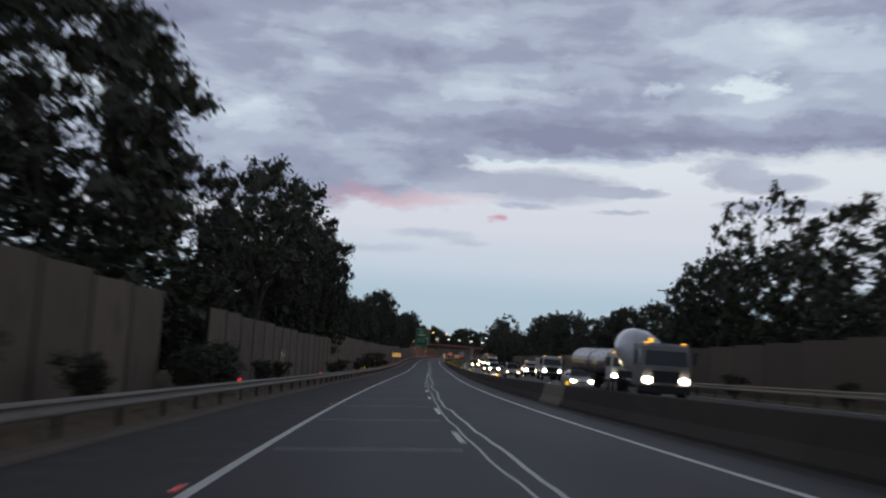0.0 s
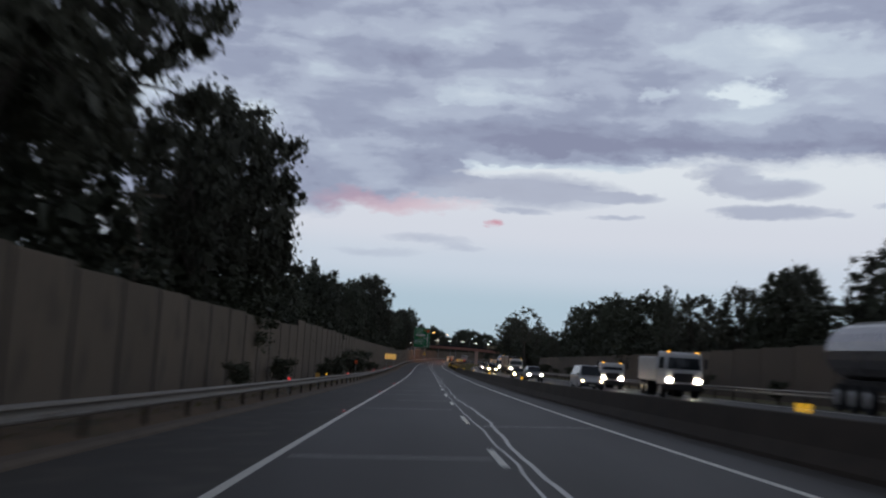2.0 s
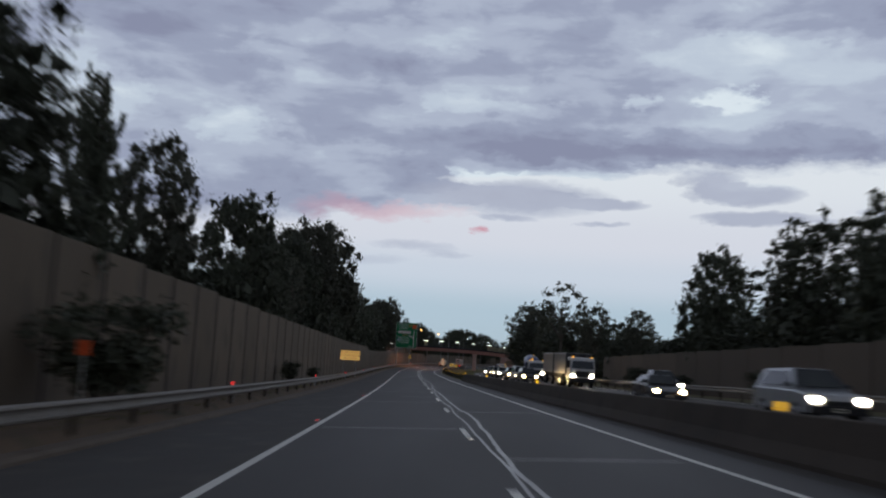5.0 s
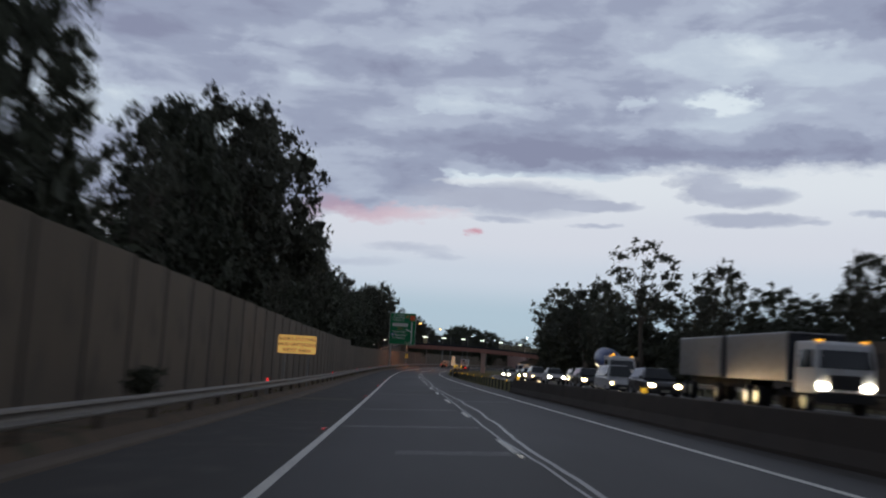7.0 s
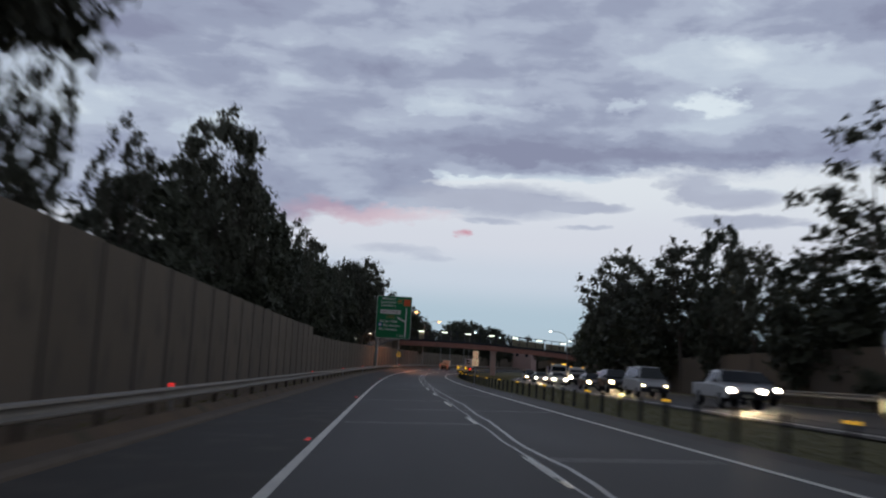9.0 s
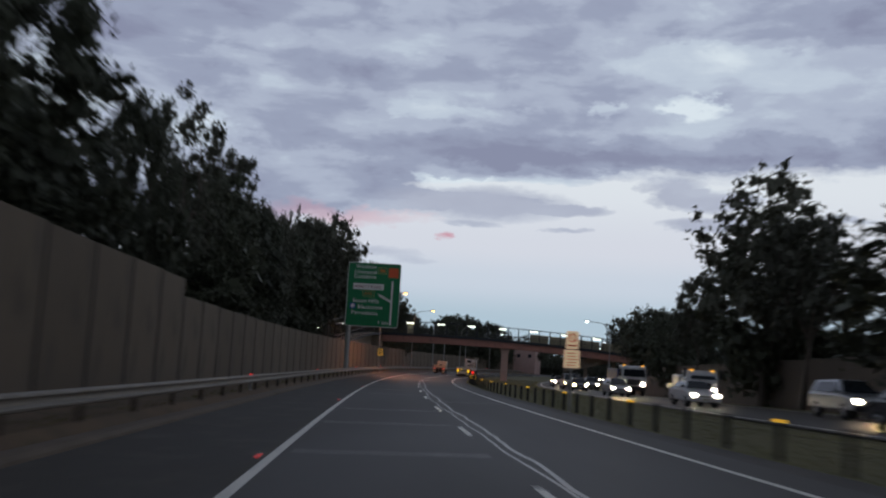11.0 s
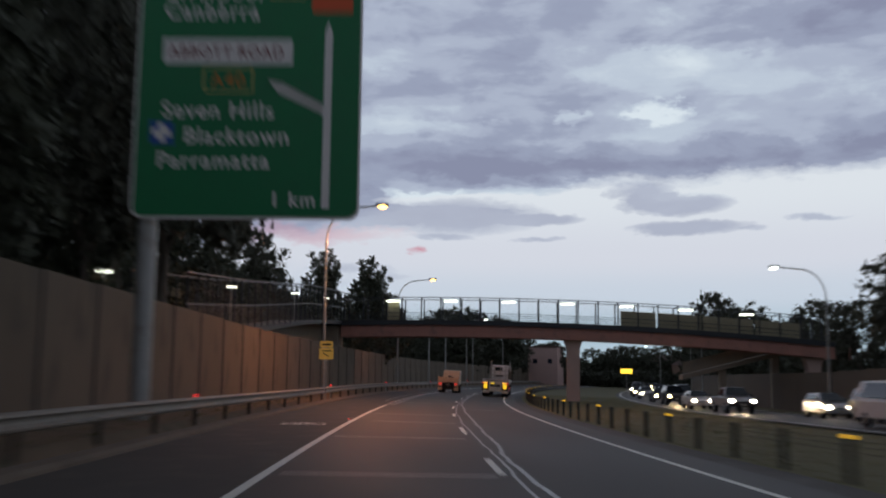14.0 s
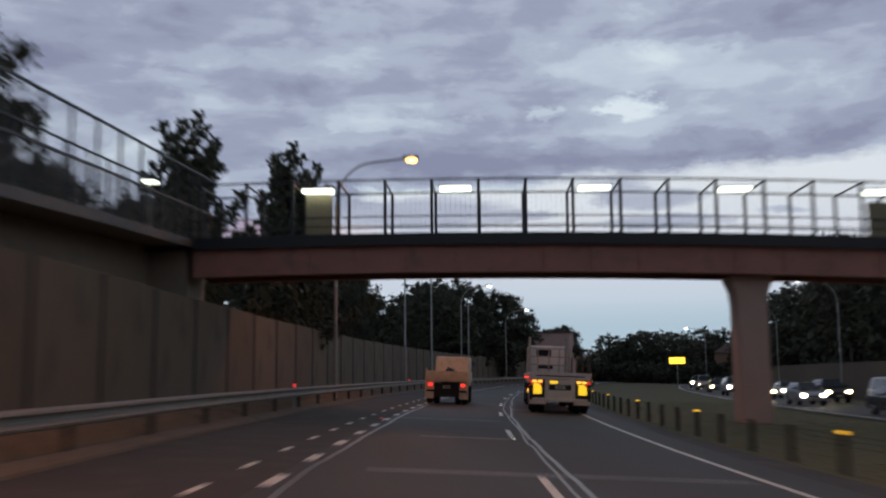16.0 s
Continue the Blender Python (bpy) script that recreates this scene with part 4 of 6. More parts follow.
ramp_wall()
ramp_strip("edge_beam", -10.35, -10.28, -0.16, 0.1, DARKSTEEL)
for dz in (2.92, 1.45, 0.1):
    ramp_strip("rail", -10.36, -10.29, dz, dz + 0.08, DARKSTEEL)
ramp_strip("rail", -13.0, -12.93, 2.92, 3.0, DARKSTEEL)
for i in range(28):
    s = 437 + 1.9 * i
    z = ramp_floor(s)
    for lat in (-10.32, -12.96):
        o = part("post", boxes((-0.04, 0.04, -0.04, 0.04, 0, 2.98)), DARKSTEEL, approach)
        p = spot(s, lat, z)
        o.matrix_basis = Matrix.Translation(p)
v, f = [], []
for i in range(344):
    s = 437.1 + 0.152 * i
    z = ramp_floor(s)
    a, b = spot(s, -10.325, z + 1.45), spot(s, -10.325, z + 2.92)
    d = Vector((0.0, 0.011, 0))
    i0 = len(v)
    v += [a - d, a + d, b + d, b - d]
    f.append((i0, i0 + 1, i0 + 2, i0 + 3))
    for q in range(3):
        a, b = spot(s + 0.05 * q, -10.325, z + 0.1), spot(s + 0.05 * q, -10.325, z + 1.45)
        i0 = len(v)
        v += [a - d * 1.75, a + d * 1.75, b + d * 1.75, b - d * 1.75]
        f.append((i0, i0 + 1, i0 + 2, i0 + 3))
tagged(mesh_part("wire_mesh", v, f, MESH, approach), kind="stuff")
for s, top in ((451.3, 6.5), (471.4, 7.7), (485.3, 8.45)):
    p, z = spot(s, -11.6, 0), ramp_floor(s)
    h = part("lamp_arm", boxes((-0.03, 0.03, -0.03, 0.03, z, top + 0.06), (-0.3, 0.3, -0.08, 0.08, top + 0.06, top + 0.12)), STEEL, approach)
    h.matrix_basis = Matrix.Translation(p)
    part("lamp_cover", boxes((-0.28, 0.28, -0.09, 0.09, top - 0.05, top + 0.055), bevel=0.02), LAMP_WHITE, h, "glowing lamp cover")
path_lamp = thing("path_lamp", Matrix.Translation(spot(429.6, -11.6)), "small lit lamp on a post behind the noise wall", "lamp")
part("post", tubes(((0, 0, -0.2), (0, 0, 5.25), 0.05, 0.04)), STEEL, path_lamp)
head = part("lamp_head", boxes((-0.3, 0.3, -0.12, 0.12, 5.27, 5.36), bevel=0.02), STEEL, path_lamp)
part("lamp_cover", boxes((-0.26, 0.26, -0.1, 0.1, 5.16, 5.265), bevel=0.02), LAMP_WHITE, head, "glowing lamp cover")


# ---- street lamps ----
def street_lamp(s, lat, h, reach, glow, label, arm_dir=1, turn=0.0):
    root = thing("street_lamp", stand(s, lat, 0, turn), label, "street lamp", "street lamps")
    bm = tubes(((0, 0, -0.2), (0, 0, h - 2.2), 0.10, 0.07))
    part("pole", bm, STEEL, root)
    pts = [Vector((arm_dir * (reach * 0.55) * (1 - math.cos(a)), 0, h - 2.2 + 2.05 * math.sin(a))) for a in np.linspace(0, math.pi / 2, 8)]
    pts.append(Vector((arm_dir * reach, 0, h)))
    av, af = [], []
    for i, q in enumerate(pts):
        d = (pts[min(i + 1, len(pts) - 1)] - pts[max(i - 1, 0)]).normalized()
        n = d.cross(Vector((0, 1, 0)))
        av += [q + (n * math.cos(g) + Vector((0, 1, 0)) * math.sin(g)) * 0.05 for g in np.linspace(0, 2 * math.pi, 9)[:-1]]
        if i:
            af += [(8 * i - 8 + j, 8 * i - 8 + (j + 1) % 8, 8 * i + (j + 1) % 8, 8 * i + j) for j in range(8)]
    mesh_part("arm", av, af, STEEL, root, smooth=True)
    e = pts[-1]
    hd = part("lamp_head", boxes((e.x - 0.12 if arm_dir > 0 else e.x - 0.65, e.x + 0.65 if arm_dir > 0 else e.x + 0.12, -0.16, 0.16, h - 0.04, h + 0.14), bevel=0.05), STEEL, root)
    c = e.x + arm_dir * 0.3
    bm = bmesh.new()
    bmesh.ops.create_uvsphere(bm, u_segments=14, v_segments=8, radius=0.24, matrix=Matrix.Translation((c, 0, h - 0.05)) @ Matrix.Diagonal((1.25, 0.8, 0.62, 1)))
    part("lens", bm, glow, hd, "glowing lens")
    return root


street_lamp(450, -5.75, 11.5, 3.0, SODIUM, "tall galvanised street lamp with a curved arm, lit orange")
street_lamp(494, -5.75, 11.4, 3.3, SODIUM, "tall galvanised street lamp with a curved arm, lit orange")
street_lamp(560, -5.9, 11.2, 3.0, COOL, "tall galvanised street lamp with a curved arm, lit white")
street_lamp(600, -5.9, 11.0, 3.0, COOL, "tall galvanised street lamp with a curved arm, lit white")
street_lamp(465, 28.6, 10.7, 3.4, COOL, "tall street lamp beyond the oncoming lanes, lit white", -1)
street_lamp(545, 31.5, 11.0, 3.2, COOL, "tall street lamp beyond the oncoming lanes, lit white", -1)
street_lamp(585, 32.0, 11.0, 3.2, COOL, "tall street lamp beyond the oncoming lanes, lit white", -1)
street_lamp(640, 24.0, 10.5, 3.0, COOL, "tall street lamp in the distance, lit white", -1)
for s, lat, e in ((450, -2.6, 2900), (494, -2.4, 700)):
    ld = bpy.data.lights.new("sodium_light", "SPOT")
    ld.energy, ld.color, ld.spot_size, ld.spot_blend, ld.shadow_soft_size = e, (1.0, 0.37, 0.13), radians(168), 0.35, 0.6
    lo = new("street_lamp_light", ld)
    p = spot(s, lat, 11.0)
    lo.matrix_basis = pose(p.x, p.y, p.z)
for s, lat in ((533, -7.5), (541, -6.3), (572, -6.8)):
    o = thing("utility_pole", stand(s, lat), "slim grey steel pole behind the guard rail", "pole", "poles")
    part("shaft", tubes(((0, 0, -0.2), (0, 0, 10.2), 0.11, 0.07)), STEEL, o)


def power_pole(s, lat, h, arms, label):
    o = thing("power_pole", stand(s, lat), label, "pole", "power poles")
    part("shaft", tubes(((0, 0, -0.3), (0, 0, h), 0.16, 0.11)), WOOD, o)
    for z in arms:
        part("cross_arm", boxes((-1.1, 1.1, -0.06, 0.06, z - 0.06, z + 0.06)), WOOD, o)
        for x in (-1.0, -0.4, 0.4, 1.0):
            part("insulator", tubes(((x, 0, z + 0.06), (x, 0, z + 0.2), 0.04, 0.03), seg=6), DARKSTEEL, o)


power_pole(101.5, -13, 9.6, (9.2, 6.7), "tall timber power pole with two cross arms behind the wall")
power_pole(186.4, -20, 14.3, (14.0, 12.6), "tall timber power pole with two cross arms behind the wall")
power_pole(104.7, 27, 10.3, (10.0,), "timber power pole with a cross arm among the trees")

# ---- signs ----
GREEN = material("sign_green", (0.0, 0.19, 0.06), 0.45, vary=0.12, scale=1.5, grain=10)
SIGN_WHITE = material("sign_white", (0.88, 0.84, 0.80), 0.5, vary=0.06, scale=2, grain=10)
SIGN_ORANGE = material("sign_orange", (0.80, 0.12, 0.03), 0.5, vary=0.08, scale=2, grain=10)
SIGN_MAROON = material("sign_maroon", (0.22, 0.035, 0.03), 0.5, vary=0.06)
SIGN_BLUE = material("sign_blue", (0.02, 0.09, 0.4), 0.5, vary=0.06)
SIGN_GOLD = material("sign_gold", (0.6, 0.5, 0.16), 0.5, vary=0.06)
SIGN_BROWN = material("sign_route_gold", (0.55, 0.2, 0.03), 0.5, vary=0.08)
# these sheets are no lamps; emission stands in for headlights they send back
SIGN_YELLOW = material("sign_amber_glow", (0.98, 0.56, 0.16), emit=0.44)
SIGN_YELLOW_DIM = material("lane_sign_glow", (0.98, 0.56, 0.12), emit=0.12)
SIGN_AMBER = material("sign_amber", (0.9, 0.5, 0.1), 0.5, vary=0.1, scale=1.5)
# cream plates emit a little to imitate headlight light returned by the sheet
SIGN_CREAM = material("sign_cream_glow", (0.95, 0.66, 0.42), emit=0.34)
SIGN_BLACK = material("sign_black", (0.02, 0.02, 0.02), 0.6, vary=0.1)


def letters(text, x, z, size, mat, parent, y=-0.03, align="LEFT", name="lettering", stretch=1.0):
    cu = bpy.data.curves.new(name, "FONT")
    cu.body, cu.size, cu.align_x, cu.extrude, cu.offset = text, size, align, 0.004, 0.012 * size
    cu.space_character = 1.12
    cu.materials.append(mat)
    o = new(name, cu)
    o.parent = parent
    o.matrix_basis = pose(x, y, z, 90) @ Matrix.Diagonal((stretch, 1, 1, 1))
    return o


def rounded(x0, x1, z0, z1, y0, y1, r):
    bm = bmesh.new()
    pts = []
    for cx, cz, a0 in ((x1 - r, z1 - r, 0), (x0 + r, z1 - r, 90), (x0 + r, z0 + r, 180), (x1 - r, z0 + r, 270)):
        for q in range(5):
            a = radians(a0 + 22.5 * q)
            pts.append((cx + r * math.cos(a), cz + r * math.sin(a)))
    fr = [bm.verts.new((x, y0, z)) for x, z in pts]
    bk = [bm.verts.new((x, y1, z)) for x, z in pts]
    n = len(pts)
    bm.faces.new(fr)
    bm.faces.new(bk[::-1])
    for i in range(n):
        bm.faces.new((fr[i], bk[i], bk[(i + 1) % n], fr[(i + 1) % n]))
    bmesh.ops.recalc_face_normals(bm, faces=bm.faces)
    return bm


x, y, z, psi, bank, off = at(417)
p = spot(417, -3.95)
SM = pose(p.x, p.y, z, 0, 0, math.degrees(psi) - 1)
gs = thing("direction_sign", SM, "large green motorway direction sign on a steel cantilever post", "road sign")
part("border", rounded(-2.92, 2.92, 5.49, 12.55, -0.012, 0.05, 0.28), SIGN_WHITE, gs, "white edge")
part("panel", rounded(-2.86, 2.86, 5.55, 12.49, -0.018, 0.0, 0.26), GREEN, gs)
for txt, xx, zz, sz in (("Windsor", -2.09, 11.9, 0.58), ("Liverpool", -2.25, 11.32, 0.58), ("Canberra", -2.25, 10.79, 0.58), ("Seven Hills", -2.22, 8.13, 0.58), ("Blacktown", -1.64, 7.45, 0.58), ("Parramatta", -2.3, 6.81, 0.58), ("1 km", 0.62, 5.82, 0.54)):
    letters(txt, xx, zz, sz, SIGN_WHITE, gs)
plate = part("road_plate", rounded(-2.25, 1.12, 9.56, 10.23, -0.03, -0.02, 0.05), SIGN_WHITE, gs)
letters("ABBOTT ROAD", -2.1, 9.74, 0.43, SIGN_MAROON, plate, y=-0.04, stretch=0.92)
for x0, x1, z0, z1, txt in ((0.41, 1.4, 11.37, 12.08, ""), (-1.19, 0.12, 8.8, 9.48, "A40")):
    pl = part("route_plate", rounded(x0, x1, z0, z1, -0.03, -0.02, 0.08), SIGN_GOLD, gs, "gold-edged green route plate")
    part("route_face", rounded(x0 + 0.04, x1 - 0.04, z0 + 0.04, z1 - 0.04, -0.036, -0.03, 0.05), GREEN, pl)
    if txt:
        letters(txt, x0 + 0.2, z0 + 0.16, 0.5, SIGN_BROWN, pl, y=-0.042)
    else:
        part("route_mark", boxes((x0 + 0.2, x1 - 0.2, -0.042, -0.036, z0 + 0.2, z1 - 0.2)), SIGN_BROWN, pl)
part("orange_plate", rounded(1.58, 2.66, 10.98, 12.06, -0.03, -0.02, 0.06), SIGN_ORANGE, gs, "orange overlay plate")
cr = part("hospital_plate", boxes((-2.5, -1.9, -0.03, -0.02, 7.42, 8.02)), SIGN_BLUE, gs, "blue hospital plate")
part("cross", boxes((-2.29, -2.11, -0.036, -0.03, 7.48, 7.96), (-2.44, -1.96, -0.037, -0.031, 7.63, 7.81)), SIGN_WHITE, cr)
bm = boxes((1.95, 2.15, -0.03, -0.02, 5.78, 10.45))
tip = [bm.verts.new(q) for q in ((1.95, -0.03, 10.45), (2.15, -0.03, 10.45), (2.05, -0.03, 10.7))]
bm.faces.new(tip)
part("arrow_stem", bm, SIGN_WHITE, gs)
bm = bmesh.new()
vs = [bm.verts.new(q) for q in ((1.95, -0.03, 8.5), (1.95, -0.03, 8.22), (0.75, -0.03, 8.8), (0.5, -0.03, 9.14), (0.9, -0.03, 9.06))]
bm.faces.new(vs)
bmesh.ops.extrude_face_region(bm, geom=bm.faces[:])
part("arrow_branch", bm, SIGN_WHITE, gs)
part("post", tubes(((-2.55, 0.35, -0.5), (-2.55, 0.35, 12.3), 0.26, 0.2), seg=14), STEEL, gs)
part("support_beam", boxes((-2.75, 2.7, 0.1, 0.2, 6.6, 6.8), (-2.75, 2.7, 0.1, 0.2, 9.0, 9.2), (-2.75, 2.7, 0.1, 0.2, 11.4, 11.6)), STEEL, gs)

wp = stand(254.5, -6.5)
ws = thing("warning_sign", wp, "amber rectangular bus warning sign on two posts before the wall", "road sign")
part("panel", rounded(-1.11, 1.11, 2.15, 3.21, 0.0, 0.03, 0.1), SIGN_YELLOW, ws, "amber reflective panel, headlight glow built in")
for i, txt in enumerate(("BUSES EXITING", "AND ENTERING", "NEXT 600m")):
    letters(txt, 0, 2.90 - 0.325 * i, 0.285, SIGN_BLACK, ws, y=-0.006, align="CENTER")
part("post", tubes(((-0.7, 0.08, -0.3), (-0.7, 0.08, 3.1), 0.04)), STEEL, ws)
part("post", tubes(((0.7, 0.08, -0.3), (0.7, 0.08, 3.1), 0.04)), STEEL, ws)

ls = thing("lane_sign", stand(447.8, -5.3, -0.35), "yellow lane sign with a slanted arrow on the lamp post", "road sign")
part("top_plate", rounded(-0.36, 0.36, 3.38, 3.74, 0.0, 0.02, 0.04), SIGN_YELLOW_DIM, ls)
part("text_bar", boxes((-0.26, 0.26, -0.006, 0.0, 3.5, 3.6)), SIGN_BLACK, ls)
part("plate", rounded(-0.4, 0.4, 2.72, 3.34, 0.0, 0.02, 0.04), SIGN_YELLOW_DIM, ls)
bm = bmesh.new()
tube(bm, (-0.18, -0.006, 3.08), (0.12, -0.006, 2.88), 0.03, 0.03, seg=6)
part("arrow", bm, SIGN_BLACK, ls)
part("text_bar", boxes((-0.25, 0.3, -0.006, 0.0, 3.16, 3.22)), SIGN_BLACK, ls)
part("post", tubes(((0, 0.1, 0.1), (0, 0.1, 3.7), 0.04)), STEEL, ls)

ms = thing("message_board", stand(600, 19.5, 0), "small lit amber message board on a post in the distance", "road sign")
AMBER_ON = material("amber_display", (1.0, 0.62, 0.05), emit=2.2)
part("housing", boxes((-1.3, 1.3, 0.02, 0.3, 3.3, 4.6)), DARKSTEEL, ms)
part("display", boxes((-1.15, 1.15, 0.0, 0.02, 3.5, 4.4)), AMBER_ON, ms, "glowing amber display")
part("post", tubes(((0, 0.2, -0.3), (0, 0.2, 3.4), 0.09)), STEEL, ms)

sb = thing("panel_sign", stand(345.6, 6.9), "two cream sign plates with red marks on a post", "road sign")
low = part("lower_plate", rounded(-0.3, 0.3, 1.68, 2.36, 0, 0.025, 0.04), SIGN_CREAM, sb, "cream text plate")
for i in range(5):
    part("text_bar", boxes((-0.22 + 0.03 * (i % 2), 0.22 - 0.04 * ((i + 1) % 3), -0.004, 0, 2.22 - 0.115 * i, 2.25 - 0.115 * i)), SIGN_BROWN, low)
up = part("upper_plate", rounded(-0.24, 0.24, 2.40, 3.07, 0, 0.025, 0.04), SIGN_CREAM, sb)
bm = bmesh.new()
for q in range(14):
    a, b = 2 * math.pi * q / 14, 2 * math.pi * (q + 1) / 14
    tube(bm, (0.15 * math.cos(a), -0.005, 2.82 + 0.15 * math.sin(a)), (0.15 * math.cos(b), -0.005, 2.82 + 0.15 * math.sin(b)), 0.02, seg=5)
tube(bm, (-0.1, -0.005, 2.92), (0.1, -0.005, 2.72), 0.018, seg=5)
part("red_symbol", bm, SIGN_ORANGE, up, "red ring symbol")
part("text_bar", boxes((-0.17, 0.17, -0.004, 0, 2.5, 2.56)), SIGN_ORANGE, up)
part("post", tubes(((0, 0.07, -0.3), (0, 0.07, 3.0), 0.04)), STEEL, sb)

# ---- guide posts, reflectors, wire rope barrier ----
# reflectors glow by emission, in place of the headlight beams they would return
RED = material("red_reflector_glow", (1.0, 0.05, 0.05), emit=0.9)
YEL = material("yellow_reflector_glow", (1.0, 0.55, 0.03), emit=0.9)
WHITE_REF = material("white_reflector_glow", (0.9, 0.88, 0.8), emit=0.8)


def delineator(s, lat, mat, label, h=0.92):
    o = thing("guide_post", stand(s, lat), label, "guide post", "guide posts")
    part("stake", boxes((-0.05, 0.05, -0.02, 0.02, -0.1, h)), STEEL, o)
    part("reflector", boxes((-0.04, 0.04, -0.03, -0.02, h - 0.10, h + 0.02), bevel=0.008), mat, o)
    return o


for s in (38, 70, 102, 136, 175, 206, 238, 277, 318, 350, 382, 419.6, 451.4, 483, 521, 558, 596):
    delineator(s, left_rail(s) - 0.12, RED, "small red reflector on a stake behind the rail")
for s in (39, 73, 122.5, 157.5, 192, 226, 259):
    o = thing("barrier_reflector", stand(s, 7.1, 0.815), "yellow reflector plate on top of the median barrier", "reflector", "barrier reflectors")
    part("foot", boxes((-0.05, 0.05, -0.03, 0.03, 0.0, 0.03)), STEEL, o)
    part("plate", boxes((-0.065, 0.065, -0.01, 0.01, 0.03, 0.19), bevel=0.008), YEL, o)
delineator(120, -5.7, YEL, "amber reflector on a stake behind the rail", 1.0)
ya = thing("marker_plate", stand(115.3, -5.75), "amber rectangular marker plate behind the guard rail", "marker")
part("plate", boxes((-0.14, 0.14, 0, 0.02, 0.76, 1.06), bevel=0.008), SIGN_AMBER, ya)
part("stake", boxes((-0.03, 0.03, 0.02, 0.06, -0.2, 1.0)), STEEL, ya)
for i in range(28):
    s = 12 + 26.0 * i
    o = thing("road_stud", stand(s, -2.03, 0.0, 0, True), "small raised red road stud beside the edge line", "road stud", "road studs")
    part("body", boxes((-0.05, 0.05, -0.05, 0.05, 0.0, 0.02)), SIGN_WHITE, o)
    part("reflector", boxes((-0.045, 0.045, -0.056, -0.05, 0.003, 0.018)), RED, o)
for i in range(24):
    s = 84.2 + 25.9 * (i - 3) - 0.6
    o = thing("road_stud", stand(s, 1.87, 0.0, 0, True), "small raised white road stud on the lane line", "road stud", "road studs")
    part("body", boxes((-0.05, 0.05, -0.05, 0.05, 0.0, 0.02)), SIGN_WHITE, o)
    part("reflector", boxes((-0.045, 0.045, -0.056, -0.05, 0.003, 0.018)), WHITE_REF, o)
barrier = thing("wire_rope_barrier", stand(380, 7.45), "wire rope median barrier on dark posts, some with yellow caps", "barrier")
inv = barrier.matrix_basis.inverted()
pm = bpy.data.meshes.new("post")
bm = boxes((-0.055, 0.055, -0.04, 0.04, -0.15, 0.70), bevel=0.01)
bm.to_mesh(pm)
bm.free()
CHASSIS_R = material("rusty_rope", (0.08, 0.07, 0.06), 0.7, 0.4, vary=0.2)
POSTM = material("barrier_post", (0.035, 0.033, 0.032), 0.7, 0.2, vary=0.25, scale=3)
pm.materials.append(POSTM)
for i in range(115):
    s = 265.9 + 2.9 * i
    o = new("post", pm)
    o.parent = barrier
    o.matrix_basis = inv @ stand(s, 7.45)
    if i % 4 == 1:
        c = part("cap", boxes((-0.062, 0.062, -0.048, 0.048, 0.655, 0.715), bevel=0.006), YEL, o, "yellow reflective cap")
for h in (0.44, 0.54, 0.63):
    vv, ff = [], []
    for i in range(113):
        s = 265 + 3.0 * i
        for a in (0, 90, 180, 270):
            vv.append(inv @ spot(s, 7.45 + 0.062 + 0.003 * math.cos(radians(a)), h + 0.003 * math.sin(radians(a))))
        if i:
            a = 4 * (i - 1)
            ff += [(a + j, a + (j + 1) % 4, a + 4 + (j + 1) % 4, a + 4 + j) for j in range(4)]
    mesh_part("wire_rope", vv, ff, CHASSIS_R, barrier)

# bicycle marking in the breakdown lane
bike = thing("bicycle_marking", Matrix.Identity(4), "worn white bicycle symbol painted on the breakdown lane", "road marking", kind="structure")


def flat_ring(c_s, c_l, r, w, st):
    vv, ff = [], []
    for i in range(19):
        a = 6.2832 * i / 18
        for rr in (r, r - w):
            vv.append(spot(c_s + st * rr * math.cos(a), c_l + rr * math.sin(a), 0.008))
        if i:
            ff.append((2 * i - 2, 2 * i, 2 * i + 1, 2 * i - 1))
    mesh_part("wheel_stroke", vv, ff, PAINT, bike)


flat_ring(423.6, -3.45, 0.34, 0.09, 1.6)
flat_ring(423.9, -2.75, 0.34, 0.09, 1.6)
for (s0, l0), (s1, l1) in (((423.6, -3.45), (424.4, -3.2)), ((424.4, -3.2), (423.9, -2.75)), ((424.5, -3.3), (424.5, -2.9)), ((423.6, -3.45), (423.6, -3.1)), ((423.6, -3.1), (424.4, -2.95))):
    n = Vector((-(l1 - l0), s1 - s0)).normalized() * 0.045
    mesh_part("frame_stroke", [spot(s0 + n.x, l0 + n.y, 0.008), spot(s1 + n.x, l1 + n.y, 0.008), spot(s1 - n.x, l1 - n.y, 0.008), spot(s0 - n.x, l0 - n.y, 0.008)], [(0, 1, 2, 3)], PAINT, bike)


# ---- shrubs and grass ----
def make_shrub(seed, r, h):
    rg = random.Random(seed)
    root = thing("shrub", Matrix.Identity(4), "dark rounded shrub at the foot of the noise wall", "shrub", "shrubs")
    bm = bmesh.new()
    cl = []
    for q in range(9):
        a = rg.uniform(0, 6.28)
        e = Vector((math.cos(a) * r * rg.uniform(0.2, 0.8), math.sin(a) * r * rg.uniform(0.2, 0.8), h * rg.uniform(0.45, 0.95)))
        tube(bm, (0, 0, -0.1), e, 0.03, 0.01, seg=4)
        cl.append((e, 0.42 * r))
        cl.append((e * 0.6, 0.4 * r))
    part("stem", bm, BARK, root)
    vv, ff = leaf_cloud(cl, rg, 0.14, 330, 8)
    mesh_part("foliage", vv, ff, LEAF_B, root)
    return root


